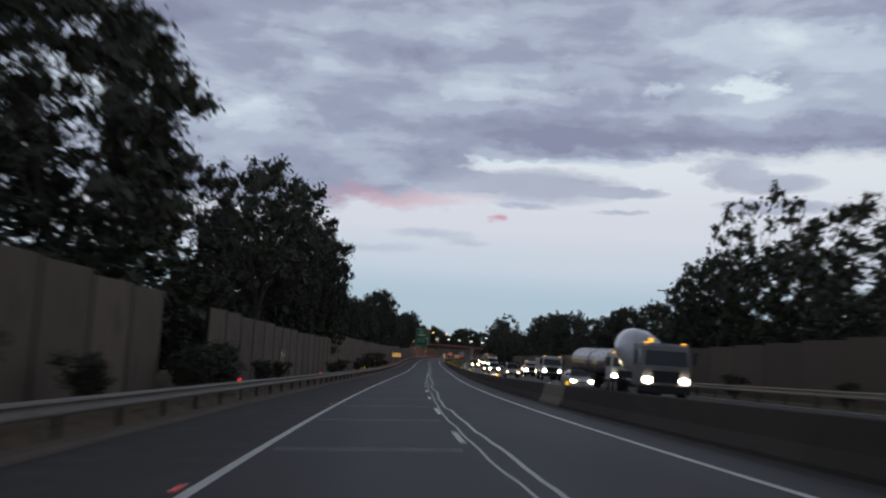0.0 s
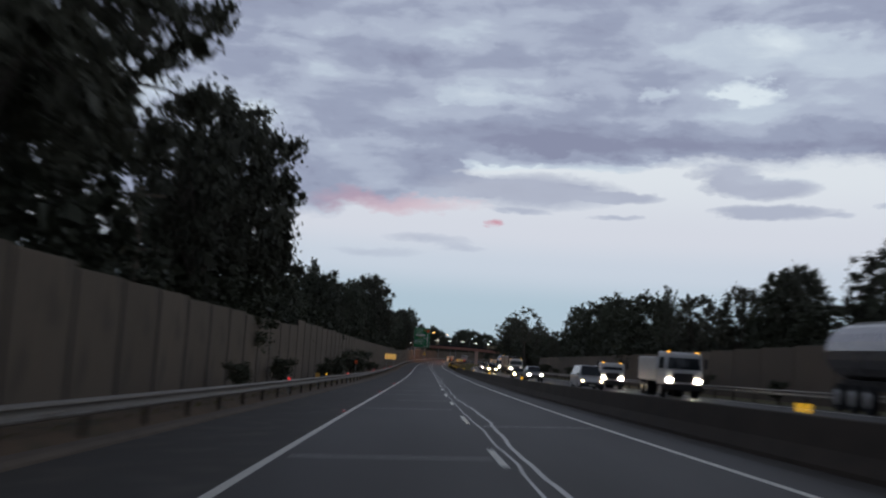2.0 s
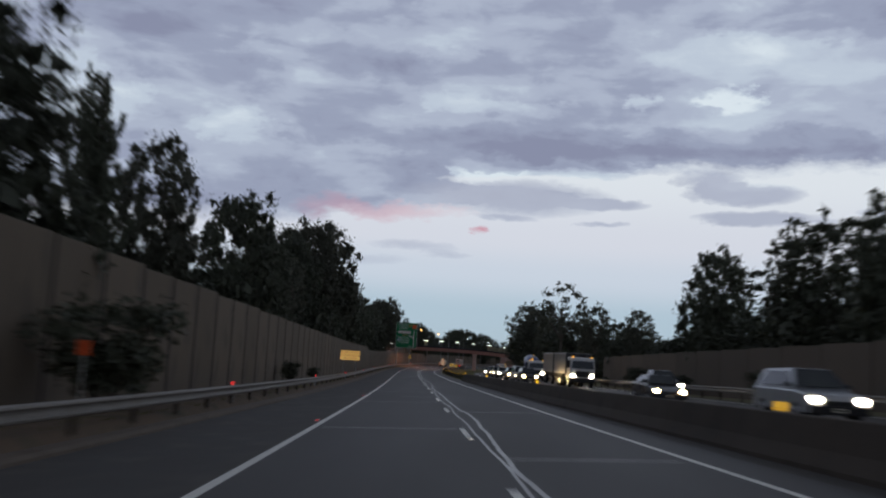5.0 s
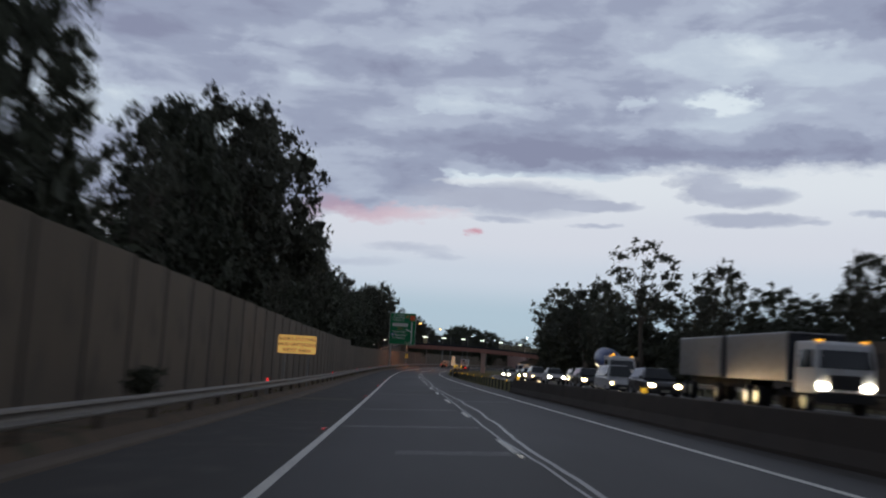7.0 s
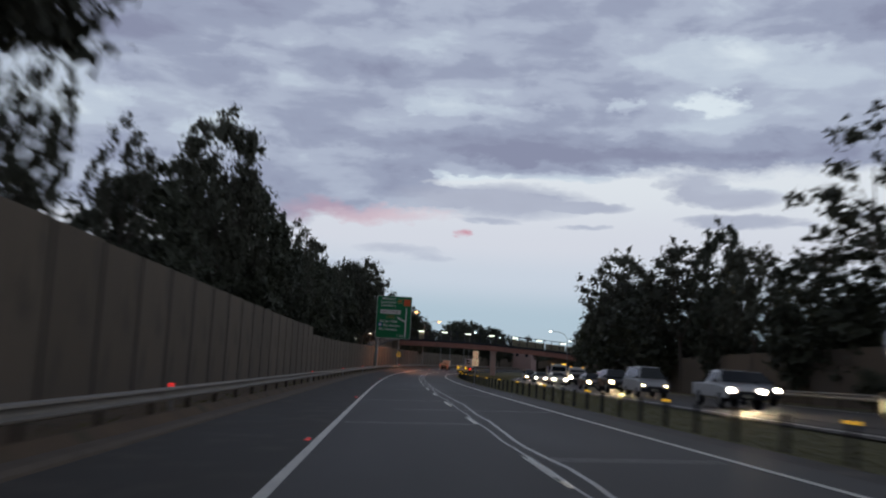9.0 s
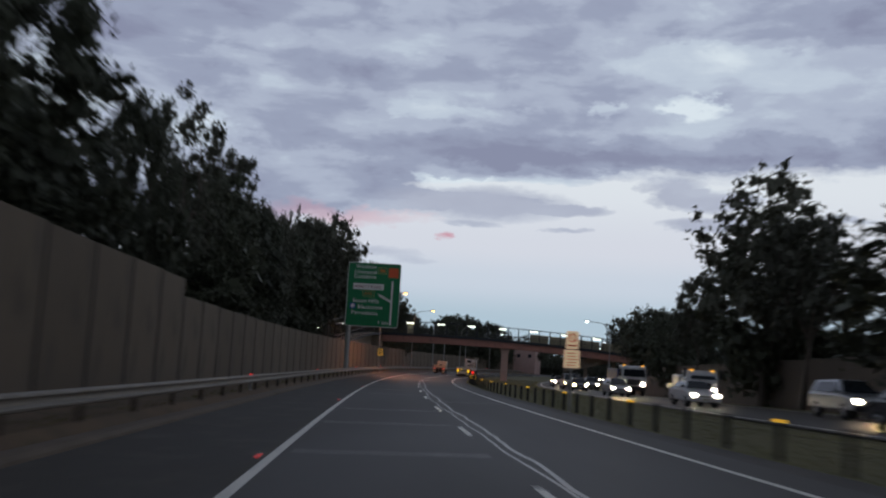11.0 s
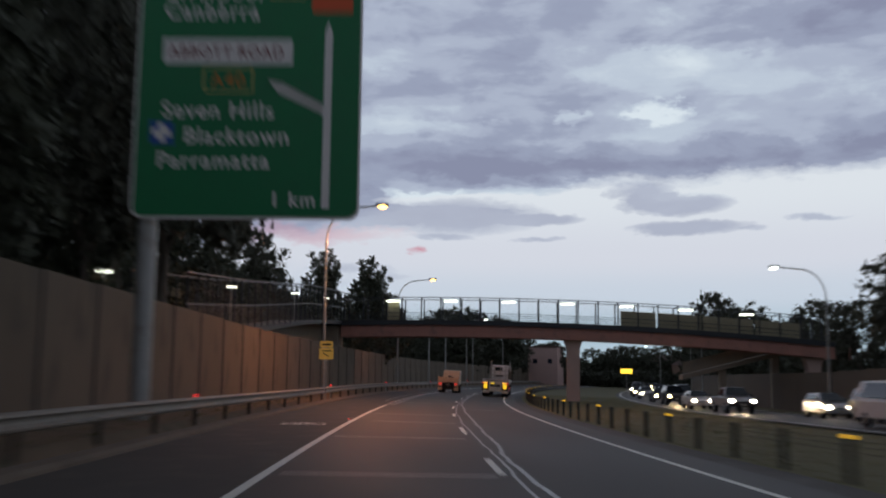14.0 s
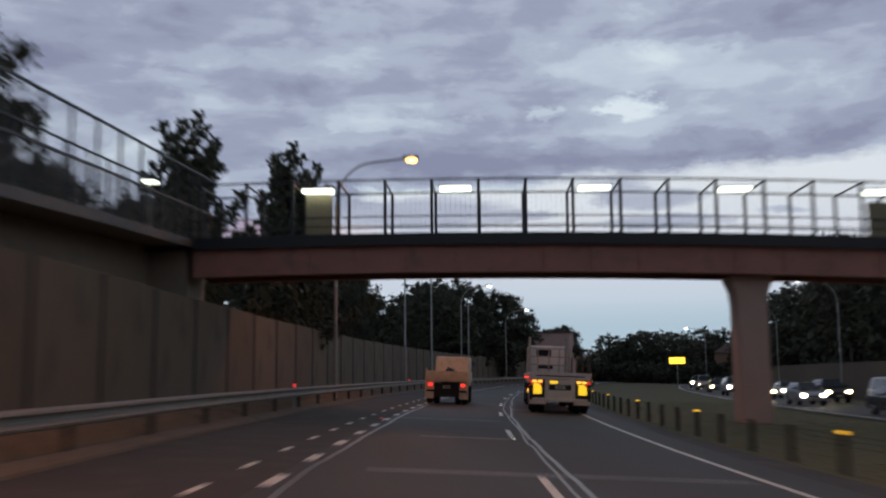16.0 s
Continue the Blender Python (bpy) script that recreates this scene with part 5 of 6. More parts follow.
SHRUBS = [make_shrub(31, 0.9, 1.3), make_shrub(32, 1.2, 1.7)]
for i, b in enumerate(SHRUBS):
    b.matrix_basis = stand(26 + 14 * i, -7.7, 0.3)
rg = random.Random(8)
for s in (18, 58, 66, 101, 140, 152, 118, 212, 226, 40, 43, 46):
    p = spot(s, wall_lat(s) + 1.25 + rg.uniform(-0.1, 0.4), 0)
    t = copy_thing(SHRUBS[rg.randint(0, 1)], pose(p.x, p.y, p.z + 0.3, 0, 0, rg.uniform(0, 360)))
    t.scale = [rg.uniform(0.7, 1.25)] * 3
p = spot(166, -7.4, 0)
t = copy_thing(SHRUBS[1], pose(p.x, p.y, p.z + 0.3, 0, 0, 40))
t.scale = (1.7, 1.7, 1.6)
om = thing("marker_plate", stand(163, -7.0), "small orange marker plate before a shrub", "marker")
part("plate", boxes((-0.16, 0.16, 0, 0.02, 1.65, 2.0), bevel=0.008), SIGN_ORANGE, om)
part("stake", boxes((-0.03, 0.03, 0.02, 0.06, -0.2, 1.9)), STEEL, om)
for s in range(46, 330, 17):
    p = spot(s, opp(s) + 9.3 + rg.uniform(-0.3, 0.3), 0)
    t = copy_thing(SHRUBS[rg.randint(0, 1)], pose(p.x, p.y, p.z, 0, 0, rg.uniform(0, 360)))
    t.scale = [rg.uniform(0.7, 1.2)] * 3
GRASSBLADE = material("median_grass", (0.19, 0.175, 0.06), 0.9, vary=0.15, scale=0.6, grain=5)


def grass(name, n, latf, s0, s1, hmax, seed, label, lift=-0.05):
    rs = np.random.RandomState(seed)
    vv, ff = [], []
    for _ in range(n):
        s = rs.uniform(s0, s1)
        a, b = latf(s)
        p = spot(s, rs.uniform(a, b), lift)
        h = hmax * rs.uniform(0.4, 1.0)
        an = rs.uniform(0, 6.28)
        d = Vector((math.cos(an), math.sin(an), 0)) * rs.uniform(0.02, 0.05)
        i = len(vv)
        vv += [p - d, p + d, p + Vector((rs.uniform(-0.1, 0.1), rs.uniform(-0.1, 0.1), h))]
        ff.append((i, i + 1, i + 2))
    return tagged(mesh_part(name, vv, ff, GRASSBLADE), label, "grass", kind="stuff")


grass("median_grass", 52000, lambda s: (7.05, opp(s) - 2.6), 262, 520, 0.03, 3, "dull yellow-green mown grass in the median")
grass("verge_grass", 12000, lambda s: (-8.9, -5.8), 0, 460, 0.12, 5, "sparse dry grass between rail and wall", 0.27)

# distant houses on the rise beyond the footbridge
BRICK = material("distant_brick", (0.36, 0.23, 0.17), 0.85, vary=0.15, scale=0.8, grain=8)
ROOFT = material("distant_roof", (0.16, 0.10, 0.085), 0.8, vary=0.2, scale=1.0, grain=6)
GLASSD = material("dark_window", (0.03, 0.035, 0.05), 0.15, vary=0.05)
RENDERW = material("pale_render", (0.62, 0.42, 0.37), 0.8, vary=0.1, scale=0.6, grain=8)


def house(s, lat, w, d, h, z, mat, flat_top):
    root = thing("house", stand(s, lat, z), "pale low apartment building among trees in the distance" if flat_top else "distant brick house with a hipped tiled roof", "house", "distant houses")
    part("wall", boxes((-w / 2, w / 2, 0, d, -6, h)), mat, root)
    if flat_top:
        part("roof", boxes((-w / 2 - 0.3, w / 2 + 0.3, -0.3, d + 0.3, h, h + 0.35)), ROOFT, root)
    else:
        bm = bmesh.new()
        b0 = [bm.verts.new(q) for q in ((-w / 2 - 0.4, -0.4, h), (w / 2 + 0.4, -0.4, h), (w / 2 + 0.4, d + 0.4, h), (-w / 2 - 0.4, d + 0.4, h))]
        t0 = [bm.verts.new(q) for q in ((-w / 4, d / 2, h + 2.0), (w / 4, d / 2, h + 2.0))]
        bm.faces.new(b0[::-1])
        bm.faces.new((b0[0], b0[1], t0[1], t0[0]))
        bm.faces.new((b0[2], b0[3], t0[0], t0[1]))
        bm.faces.new((b0[1], b0[2], t0[1]))
        bm.faces.new((b0[3], b0[0], t0[0]))
        part("roof", bm, ROOFT, root)
    nx = int(w / 2.6)
    for r in range(max(1, int(h / 2.9))):
        for c in range(nx):
            x = -w / 2 + (c + 0.5) * w / nx
            zz = 0.9 + 2.9 * r
            wf = part("window_frame", boxes((x - 0.65, x + 0.65, -0.06, 0.0, zz, zz + 1.3)), RENDERW, root)
            part("pane", boxes((x - 0.56, x + 0.56, -0.075, -0.062, zz + 0.08, zz + 1.22)), GLASSD, wf)
    return root


house(645, -5.6, 7.6, 8, 5.0, 4.2, RENDERW, True)
house(690, 20, 11, 8, 5.6, 2.0, BRICK, False)
house(660, 30, 10, 8, 5.4, 1.0, BRICK, False)

# ---- vehicles ----
TYRE = material("tyre_rubber", (0.02, 0.02, 0.021), 0.85, vary=0.2, scale=4, grain=20)
RIM = material("wheel_rim", (0.4, 0.4, 0.41), 0.4, 0.8, vary=0.15, scale=4)
GLASSV = material("vehicle_glass", (0.02, 0.025, 0.03), 0.06, vary=0.05)
PLASTIC = material("black_plastic", (0.025, 0.025, 0.027), 0.6, vary=0.15, scale=3)
CHASSIS = material("chassis_steel", (0.035, 0.033, 0.033), 0.7, 0.3, vary=0.3, scale=2)
HEADLIGHT = material("headlight_lens", (1.0, 0.90, 0.68), emit=45.0)
HEADWARM = material("warm_headlight_lens", (1.0, 0.74, 0.36), emit=40.0)
TAIL = material("tail_light_lens", (1.0, 0.035, 0.025), emit=2.0)
TAIL_AMBER = material("amber_light_lens", (1.0, 0.50, 0.07), emit=1.5)
MARKER = material("amber_marker", (1.0, 0.48, 0.04), emit=1.6)
PLATE = material("number_plate", (0.75, 0.72, 0.6), 0.5, vary=0.1, scale=6)
WHITEP = material("white_paint", (0.72, 0.72, 0.73), 0.35, vary=0.06, scale=1.5, grain=12, coat=0.4, dirt=(0.6, 0.58, 0.56))
SILVER = material("silver_paint", (0.42, 0.43, 0.45), 0.35, 0.5, vary=0.06, scale=1.5, coat=0.5)
GREYP = material("grey_paint", (0.26, 0.25, 0.25), 0.4, vary=0.1, scale=1.5, grain=12, coat=0.3, dirt=(0.2, 0.18, 0.16))
DARKP = material("dark_paint", (0.03, 0.032, 0.04), 0.3, vary=0.08, scale=1.5, coat=0.5)
BLUEP = material("blue_paint", (0.03, 0.06, 0.2), 0.4, vary=0.08, scale=1.5, coat=0.3)
REDP = material("red_paint", (0.35, 0.03, 0.03), 0.4, vary=0.1, scale=1.5, coat=0.3)
# these truck colours are lightened to stand in for headlights on their rears
CREAM = material("cream_truck_paint", (0.82, 0.70, 0.57), 0.5, vary=0.1, scale=1.5, grain=12, dirt=(0.66, 0.54, 0.42))
TRAYP = material("ochre_tray_paint", (0.80, 0.62, 0.42), 0.55, vary=0.14, scale=2, grain=14, dirt=(0.62, 0.46, 0.3))
PINKW = material("weathered_white_deck", (0.80, 0.70, 0.66), 0.6, vary=0.12, scale=1.5, grain=14, dirt=(0.6, 0.5, 0.46))
# marker plates are no lamps; emission stands in for headlights they reflect
CHEV_Y = material("yellow_marker_glow", (1.0, 0.62, 0.03), emit=1.0)
CHEV_R = material("red_marker_glow", (0.85, 0.05, 0.03), emit=0.6)
TANKM = material("polished_tank", (0.30, 0.29, 0.295), 0.3, 0.7, vary=0.1, scale=1.5, dirt=(0.4, 0.36, 0.34))


def prism(outline, wfun, bevel=0.0):
    """side outline of (y, z) points, half-width by height"""
    bm = bmesh.new()
    L = [bm.verts.new((-wfun(z), y, z)) for y, z in outline]
    R = [bm.verts.new((wfun(z), y, z)) for y, z in outline]
    n = len(outline)
    bm.faces.new(L)
    bm.faces.new(R[::-1])
    for i in range(n):
        bm.faces.new((L[i], R[i], R[(i + 1) % n], L[(i + 1) % n]))
    bmesh.ops.recalc_face_normals(bm, faces=bm.faces)
    if bevel:
        bmesh.ops.bevel(bm, geom=bm.edges[:], offset=bevel, segments=2, affect="EDGES", profile=0.6, clamp_overlap=True)
    return bm


def wheel(parent, x, y, r, w, name="wheel"):
    bm = bmesh.new()
    bmesh.ops.create_cone(bm, cap_ends=True, segments=20, radius1=r, radius2=r, depth=w, matrix=Matrix.Translation((x, y, r)) @ Matrix.Rotation(radians(90), 4, "Y"))
    bmesh.ops.bevel(bm, geom=[e for e in bm.edges if len(e.link_faces) == 2 and max(len(fc.verts) for fc in e.link_faces) > 4], offset=0.04, segments=2, affect="EDGES")
    t = part(name, bm, TYRE, parent)
    bm = bmesh.new()
    sgn = 1 if x > 0 else -1
    bmesh.ops.create_cone(bm, cap_ends=True, segments=16, radius1=r * 0.6, radius2=r * 0.45, depth=0.03, matrix=Matrix.Translation((x + sgn * (w / 2 + 0.008), y, r)) @ Matrix.Rotation(radians(90 * sgn), 4, "Y"))
    part("rim", bm, RIM, t)
    return t


def ball(c, sx, sy, sz, seg=12):
    bm = bmesh.new()
    bmesh.ops.create_uvsphere(bm, u_segments=seg, v_segments=8, radius=1, matrix=Matrix.Translation(c) @ Matrix.Diagonal((sx, sy, sz, 1)))
    return bm


CAR = {
    # kind: (length, half-width, body outline, cabin outline)
    "sedan": (4.6, 0.88, [(-2.25, 0.35), (-2.3, 0.75), (-2.2, 0.98), (-1.4, 1.0), (1.0, 0.95), (1.9, 0.82), (2.25, 0.68), (2.3, 0.35)], [(-1.75, 0.98), (-1.1, 1.42), (0.25, 1.45), (1.1, 0.94)]),
    "hatch": (4.1, 0.85, [(-2.0, 0.35), (-2.05, 0.8), (-1.95, 1.02), (0.9, 0.98), (1.65, 0.86), (2.0, 0.68), (2.05, 0.35)], [(-1.9, 1.0), (-1.6, 1.45), (0.1, 1.5), (1.15, 0.96)]),
    "suv": (4.7, 0.93, [(-2.3, 0.45), (-2.35, 0.9), (-2.3, 1.12), (1.1, 1.1), (2.05, 1.02), (2.3, 0.85), (2.35, 0.45)], [(-2.25, 1.1), (-2.1, 1.7), (0.2, 1.76), (1.15, 1.1)]),
    "van": (4.9, 0.94, [(-2.45, 0.4), (-2.45, 1.15), (1.6, 1.12), (2.3, 1.02), (2.45, 0.75), (2.45, 0.4)], [(-2.44, 1.12), (-2.4, 1.9), (0.9, 1.95), (2.05, 1.08)]),
    "ute": (5.2, 0.93, [(-2.6, 0.5), (-2.6, 1.1), (-0.7, 1.12), (1.3, 1.1), (2.3, 1.02), (2.55, 0.85), (2.6, 0.5)], [(-0.75, 1.1), (-0.6, 1.72), (0.5, 1.75), (1.35, 1.1)]),
}


def make_car(kind, paint, label, head=None):
    L, hw, body, cabin = CAR[kind]
    head = head or HEADLIGHT
    root = thing({"sedan": "sedan_car", "hatch": "hatchback_car", "suv": "four_wheel_drive_car", "van": "van", "ute": "pickup_car"}[kind], Matrix.Identity(4), label, "van" if kind == "van" else "car", "oncoming traffic")
    zb = max(z for _, z in body)
    zt = max(z for _, z in cabin)
    part("body", prism(body, lambda z: hw - 0.05 * max(0, z - 0.6), 0.06), paint, root)
    part("cabin", prism(cabin, lambda z: hw - 0.06 - 0.28 * max(0, z - zb) / max(0.3, zt - zb), 0.05), paint, root)
    # glass: windscreen and side panes set just proud of the cabin
    (y0, z0), (y1, z1) = cabin[-1], cabin[-2]
    n = Vector((0, z1 - z0, -(y1 - y0))).normalized() * -1
    if n.y < 0:
        n = -n

    def gl(pts, nm):
        off = n * 0.055 if nm == "windscreen" else Vector((0, 0, 0))
        return mesh_part(nm, [Vector(q) + off for q in pts], [(0, 1, 2, 3)], GLASSV, root)

    wa, wb = hw - 0.12, hw - 0.36
    ya, za, yb, zb2 = y0 + (y1 - y0) * 0.1, z0 + (z1 - z0) * 0.1, y0 + (y1 - y0) * 0.9, z0 + (z1 - z0) * 0.9
    gl([(-wa, ya, za), (wa, ya, za), (wb, yb, zb2), (-wb, yb, zb2)], "windscreen")
    yr = cabin[0][0] * 0.85 if kind != "ute" else cabin[0][0] + 0.15
    for sg in (-1, 1):
        xa, xb = sg * (hw - 0.045), sg * (hw - 0.27)
        mesh_part("side_window", [(xa, yr, zb + 0.08), (xa, y0 - 0.35, zb + 0.08), (xb, y1 - 0.12, zt - 0.12), (xb, yr + 0.2, zt - 0.12)], [(0, 1, 2, 3)], GLASSV, root)
        wheel(root, sg * (hw - 0.1), L * 0.3, 0.34 if kind in ("sedan", "hatch", "van") else 0.39, 0.22)
        wheel(root, sg * (hw - 0.1), -L * 0.3, 0.34 if kind in ("sedan", "hatch", "van") else 0.39, 0.22)
        zf = body[-2][1]
        part("headlight", ball((sg * (hw - 0.23), L / 2 - 0.1, zf - 0.02), 0.19, 0.1, 0.13), head, root, "lit headlight")
        part("mirror", boxes((sg * (hw + 0.02) - 0.09, sg * (hw + 0.02) + 0.09, y0 - 0.45, y0 - 0.3, zb + 0.06, zb + 0.2), bevel=0.03), PLASTIC, root)
    f = L / 2
    part("grille", boxes((-hw * 0.5, hw * 0.5, f - 0.06, f + 0.02, body[-2][1] - 0.16, body[-2][1] - 0.02), bevel=0.01), PLASTIC, root)
    part("bumper", boxes((-hw + 0.04, hw - 0.04, f - 0.12, f + 0.05, body[0][1] - 0.02, body[0][1] + 0.24), bevel=0.04), PLASTIC if kind in ("suv", "ute", "van") else paint, root)
    pl = part("number_plate", boxes((-0.19, 0.19, f + 0.052, f + 0.06, body[0][1] + 0.06, body[0][1] + 0.17)), PLATE, root)
    part("plate_mark", boxes((-0.14, 0.14, f + 0.061, f + 0.064, body[0][1] + 0.09, body[0][1] + 0.14)), SIGN_BLACK, pl)
    if kind == "ute":
        part("tray_rim", boxes((-hw + 0.05, -hw + 0.11, -2.55, -0.8, 1.1, 1.16), (hw - 0.11, hw - 0.05, -2.55, -0.8, 1.1, 1.16), (-hw + 0.11, hw - 0.11, -2.55, -2.49, 1.1, 1.16)), PLASTIC, root)
    return root


def truck_cab(root, y0, length, hw, z0, z1, paint, face=1):
    """forward-control cab: front at y0 + length"""
    yf = y0 + length
    part("cab", prism([(y0, z0), (yf - 0.02, z0), (yf, z0 + 0.9), (yf - 0.16, z1 - 0.15), (yf - 0.4, z1), (y0, z1)], lambda z: hw - 0.06 * max(0, z - 1.6), 0.06), paint, root)
    t0, t1 = z0 + 1.0, z1 - 0.35
    mesh_part("windscreen", [(-hw + 0.14, yf + 0.02, t0), (hw - 0.14, yf + 0.02, t0), (hw - 0.24, yf - 0.09, t1), (-hw + 0.24, yf - 0.09, t1)], [(0, 1, 2, 3)], GLASSV, root)
    for sg in (-1, 1):
        mesh_part("side_window", [(sg * (hw + 0.012), y0 + 0.5, t0), (sg * (hw + 0.012), yf - 0.3, t0), (sg * (hw - 0.05), yf - 0.4, t1), (sg * (hw - 0.05), y0 + 0.55, t1)], [(0, 1, 2, 3)], GLASSV, root)
        part("headlight", ball((sg * (hw - 0.32), yf - 0.01, z0 + 0.3), 0.22, 0.09, 0.15), HEADLIGHT, root, "lit headlight")
        part("mirror", boxes((sg * (hw + 0.2) - 0.08, sg * (hw + 0.2) + 0.08, yf - 0.2, yf - 0.12, t0 + 0.1, t0 + 0.7), bevel=0.02), PLASTIC, root)
        part("roof_marker", boxes((sg * (hw - 0.3) - 0.1, sg * (hw - 0.3) + 0.1, yf - 0.42, yf - 0.32, z1, z1 + 0.06)), MARKER, root)
    part("bumper", boxes((-hw, hw, yf - 0.2, yf + 0.06, z0 - 0.32, z0 + 0.1), bevel=0.05), PLASTIC, root)
    part("grille", boxes((-hw * 0.55, hw * 0.55, yf - 0.04, yf + 0.03, z0 + 0.2, z0 + 0.75), bevel=0.02), PLASTIC, root)


def axles(root, ys, hw, r=0.5, dual=True):
    for y in ys:
        for sg in (-1, 1):
            wheel(root, sg * (hw - 0.16), y, r, 0.28)
            if dual:
                wheel(root, sg * (hw - 0.48), y, r, 0.28)


def make_truck(style, label, paint=None, load=None, length=7.0):
    """oncoming lorries: box, tray, mixer, tanker, double"""
    paint = paint or WHITEP
    root = thing({"mixer": "concrete_mixer_truck", "tanker": "tanker_truck", "tray": "tray_truck", "box": "box_truck", "double": "road_train_truck"}[style], Matrix.Identity(4), label, "truck", "oncoming traffic")
    hw = 1.2 if style not in ("tray",) else 1.05
    f = length / 2
    big = style in ("mixer", "tanker", "double", "box")
    truck_cab(root, f - (2.1 if big else 1.7), 2.1 if big else 1.7, hw, 0.85 if big else 0.7, 2.9 if big else 2.3, paint)
    part("chassis", boxes((-0.45, 0.45, -f, f - 0.3, 0.6, 0.88)), CHASSIS, root)
    axles(root, [f - 1.1], hw, 0.5 if big else 0.4, False)
    rear = [-f + 1.3, -f + 2.6] if big else [-f + 1.2]
    axles(root, rear, hw, 0.5 if big else 0.4)
    if style == "mixer":
        pts = [(-f + 0.2, 0.55, 2.9), (-f + 0.9, 1.0, 2.75), (-f + 2.4, 1.18, 2.5), (-f + 3.9, 1.1, 2.3), (-f + 5.2, 0.6, 2.15)]
        v, fa = [], []
        for y, r, z in pts:
            v += [(r * math.cos(a), y, z + r * math.sin(a)) for a in np.linspace(0, 6.2832, 17)[:-1]]
        for i in range(len(pts) - 1):
            fa += [(16 * i + j, 16 * i + (j + 1) % 16, 16 * i + 16 + (j + 1) % 16, 16 * i + 16 + j) for j in range(16)]
        fa += [tuple(range(16))[::-1], tuple(64 + j for j in range(16))]
        mesh_part("drum", v, fa, load or WHITEP, root, "pale rotating drum", True)
        part("chute", tubes(((0, -f - 0.1, 2.9), (0, -f - 0.5, 1.5), 0.2, 0.15)), CHASSIS, root)
        part("beacon", ball((0.5, f - 1.2, 3.05), 0.12, 0.12, 0.12), MARKER, root, "lit amber beacon")
        part("beacon", ball((-0.4, -f + 0.4, 3.6), 0.13, 0.13, 0.13), MARKER, root, "lit amber beacon")
    elif style == "tanker":
        for y0, y1 in ((-f + 0.2, f - 2.6), (-f - 9.2, -f - 0.4)):
            bm = bmesh.new()
            bmesh.ops.create_cone(bm, cap_ends=True, segments=20, radius1=1.12, radius2=1.12, depth=y1 - y0, matrix=Matrix.Translation((0, (y0 + y1) / 2, 2.15)) @ Matrix.Rotation(radians(90), 4, "X") @ Matrix.Diagonal((1.08, 0.92, 1, 1)))
            part("tank", bm, TANKM, root, "polished metal tank")
            part("tank_end", ball((0, y1, 2.15), 1.15, 0.25, 1.0, 18), REDP, root, "red domed tank end")
            part("walkway", boxes((-0.3, 0.3, y0 + 0.3, y1 - 0.3, 3.14, 3.22)), STEEL, root)
            for q in np.linspace(y0 + 0.5, y1 - 0.5, 4):
                part("side_marker", boxes((-1.24, -1.2, q - 0.1, q + 0.1, 1.55, 1.63)), MARKER, root)
        part("trailer_frame", boxes((-0.5, 0.5, -f - 9.4, -f, 0.8, 1.15)), CHASSIS, root)
        axles(root, [-f - 8.2, -f - 7.0, -f - 5.8], 1.2, 0.5, False)
    elif style == "double":
        for y0, y1, mt in ((-f - 1.5, f - 2.8, GREYP), (-f - 9.6, -f - 2.2, GREYP)):
            part("trailer_box", boxes((-1.22, 1.22, y0, y1, 1.25, 3.3), bevel=0.05), mt, root, "grey ribbed trailer body")
            part("front_panel", boxes((-1.18, 1.18, y1, y1 + 0.05, 1.3, 3.25)), DARKP, root)
            for q in np.linspace(y0 + 0.3, y1 - 0.3, 6):
                part("side_marker", boxes((-1.26, -1.22, q - 0.25, q + 0.25, 1.3, 1.36)), MARKER, root)
        part("trailer_frame", boxes((-0.5, 0.5, -f - 9.6, -f, 0.8, 1.2)), CHASSIS, root)
        axles(root, [-f - 8.6, -f - 7.4, -f - 3.0], 1.2, 0.5, False)
    elif style == "box":
        part("body", boxes((-1.2, 1.2, -f, f - 2.3, 1.0, 2.55), bevel=0.04), load or WHITEP, root, "pale steel tipper body")
        for q in np.linspace(-f + 0.4, f - 2.6, 3):
            part("side_marker", boxes((-1.24, -1.2, q - 0.12, q + 0.12, 1.05, 1.12)), MARKER, root)
    else:
        part("tray", boxes((-1.05, 1.05, -f, f - 1.8, 0.9, 1.05), (-1.05, -1.0, -f, f - 1.8, 1.05, 1.3), (1.0, 1.05, -f, f - 1.8, 1.05, 1.3)), STEEL, root)
        part("load", boxes((-0.8, 0.8, -f + 0.6, -f + 2.6, 1.055, 1.95), bevel=0.12), WHITEP, root, "white wrapped load")
        for q in np.linspace(-f + 0.3, f - 2.0, 3):
            part("side_marker", boxes((-1.09, -1.05, q - 0.12, q + 0.12, 0.92, 1.0)), MARKER, root)
    return root


def oncoming(root, s, lane):
    root.matrix_basis = stand(s, opp(s) + (0.7 if lane == 1 else 4.3), 0, 180)
    return root


def oncoming_copy(root, s, lane, scale=1.0):
    return copy_thing(root, stand(s, opp(s) + (0.7 if lane == 1 else 4.3), 0, 180))


oncoming(make_truck("mixer", "pale concrete mixer truck with lit amber beacons and headlights", GREYP, None, 8.5), 51, 1)
oncoming(make_truck("tanker", "long tanker truck with polished tanks and red domed ends", WHITEP, None, 10), 78, 2)
oncoming(make_truck("box", "white tipper truck with lit headlights and amber markers", WHITEP, None, 7.5), 121, 2)
oncoming(make_truck("tray", "small white tray truck carrying a white wrapped load", WHITEP, None, 6.0), 144, 2)
oncoming(make_truck("double", "white truck with two grey trailers and amber side markers", WHITEP, None, 9), 238, 2)
oncoming(make_truck("mixer", "white concrete mixer truck with a dark blue drum", WHITEP, BLUEP, 8.5), 284, 2)
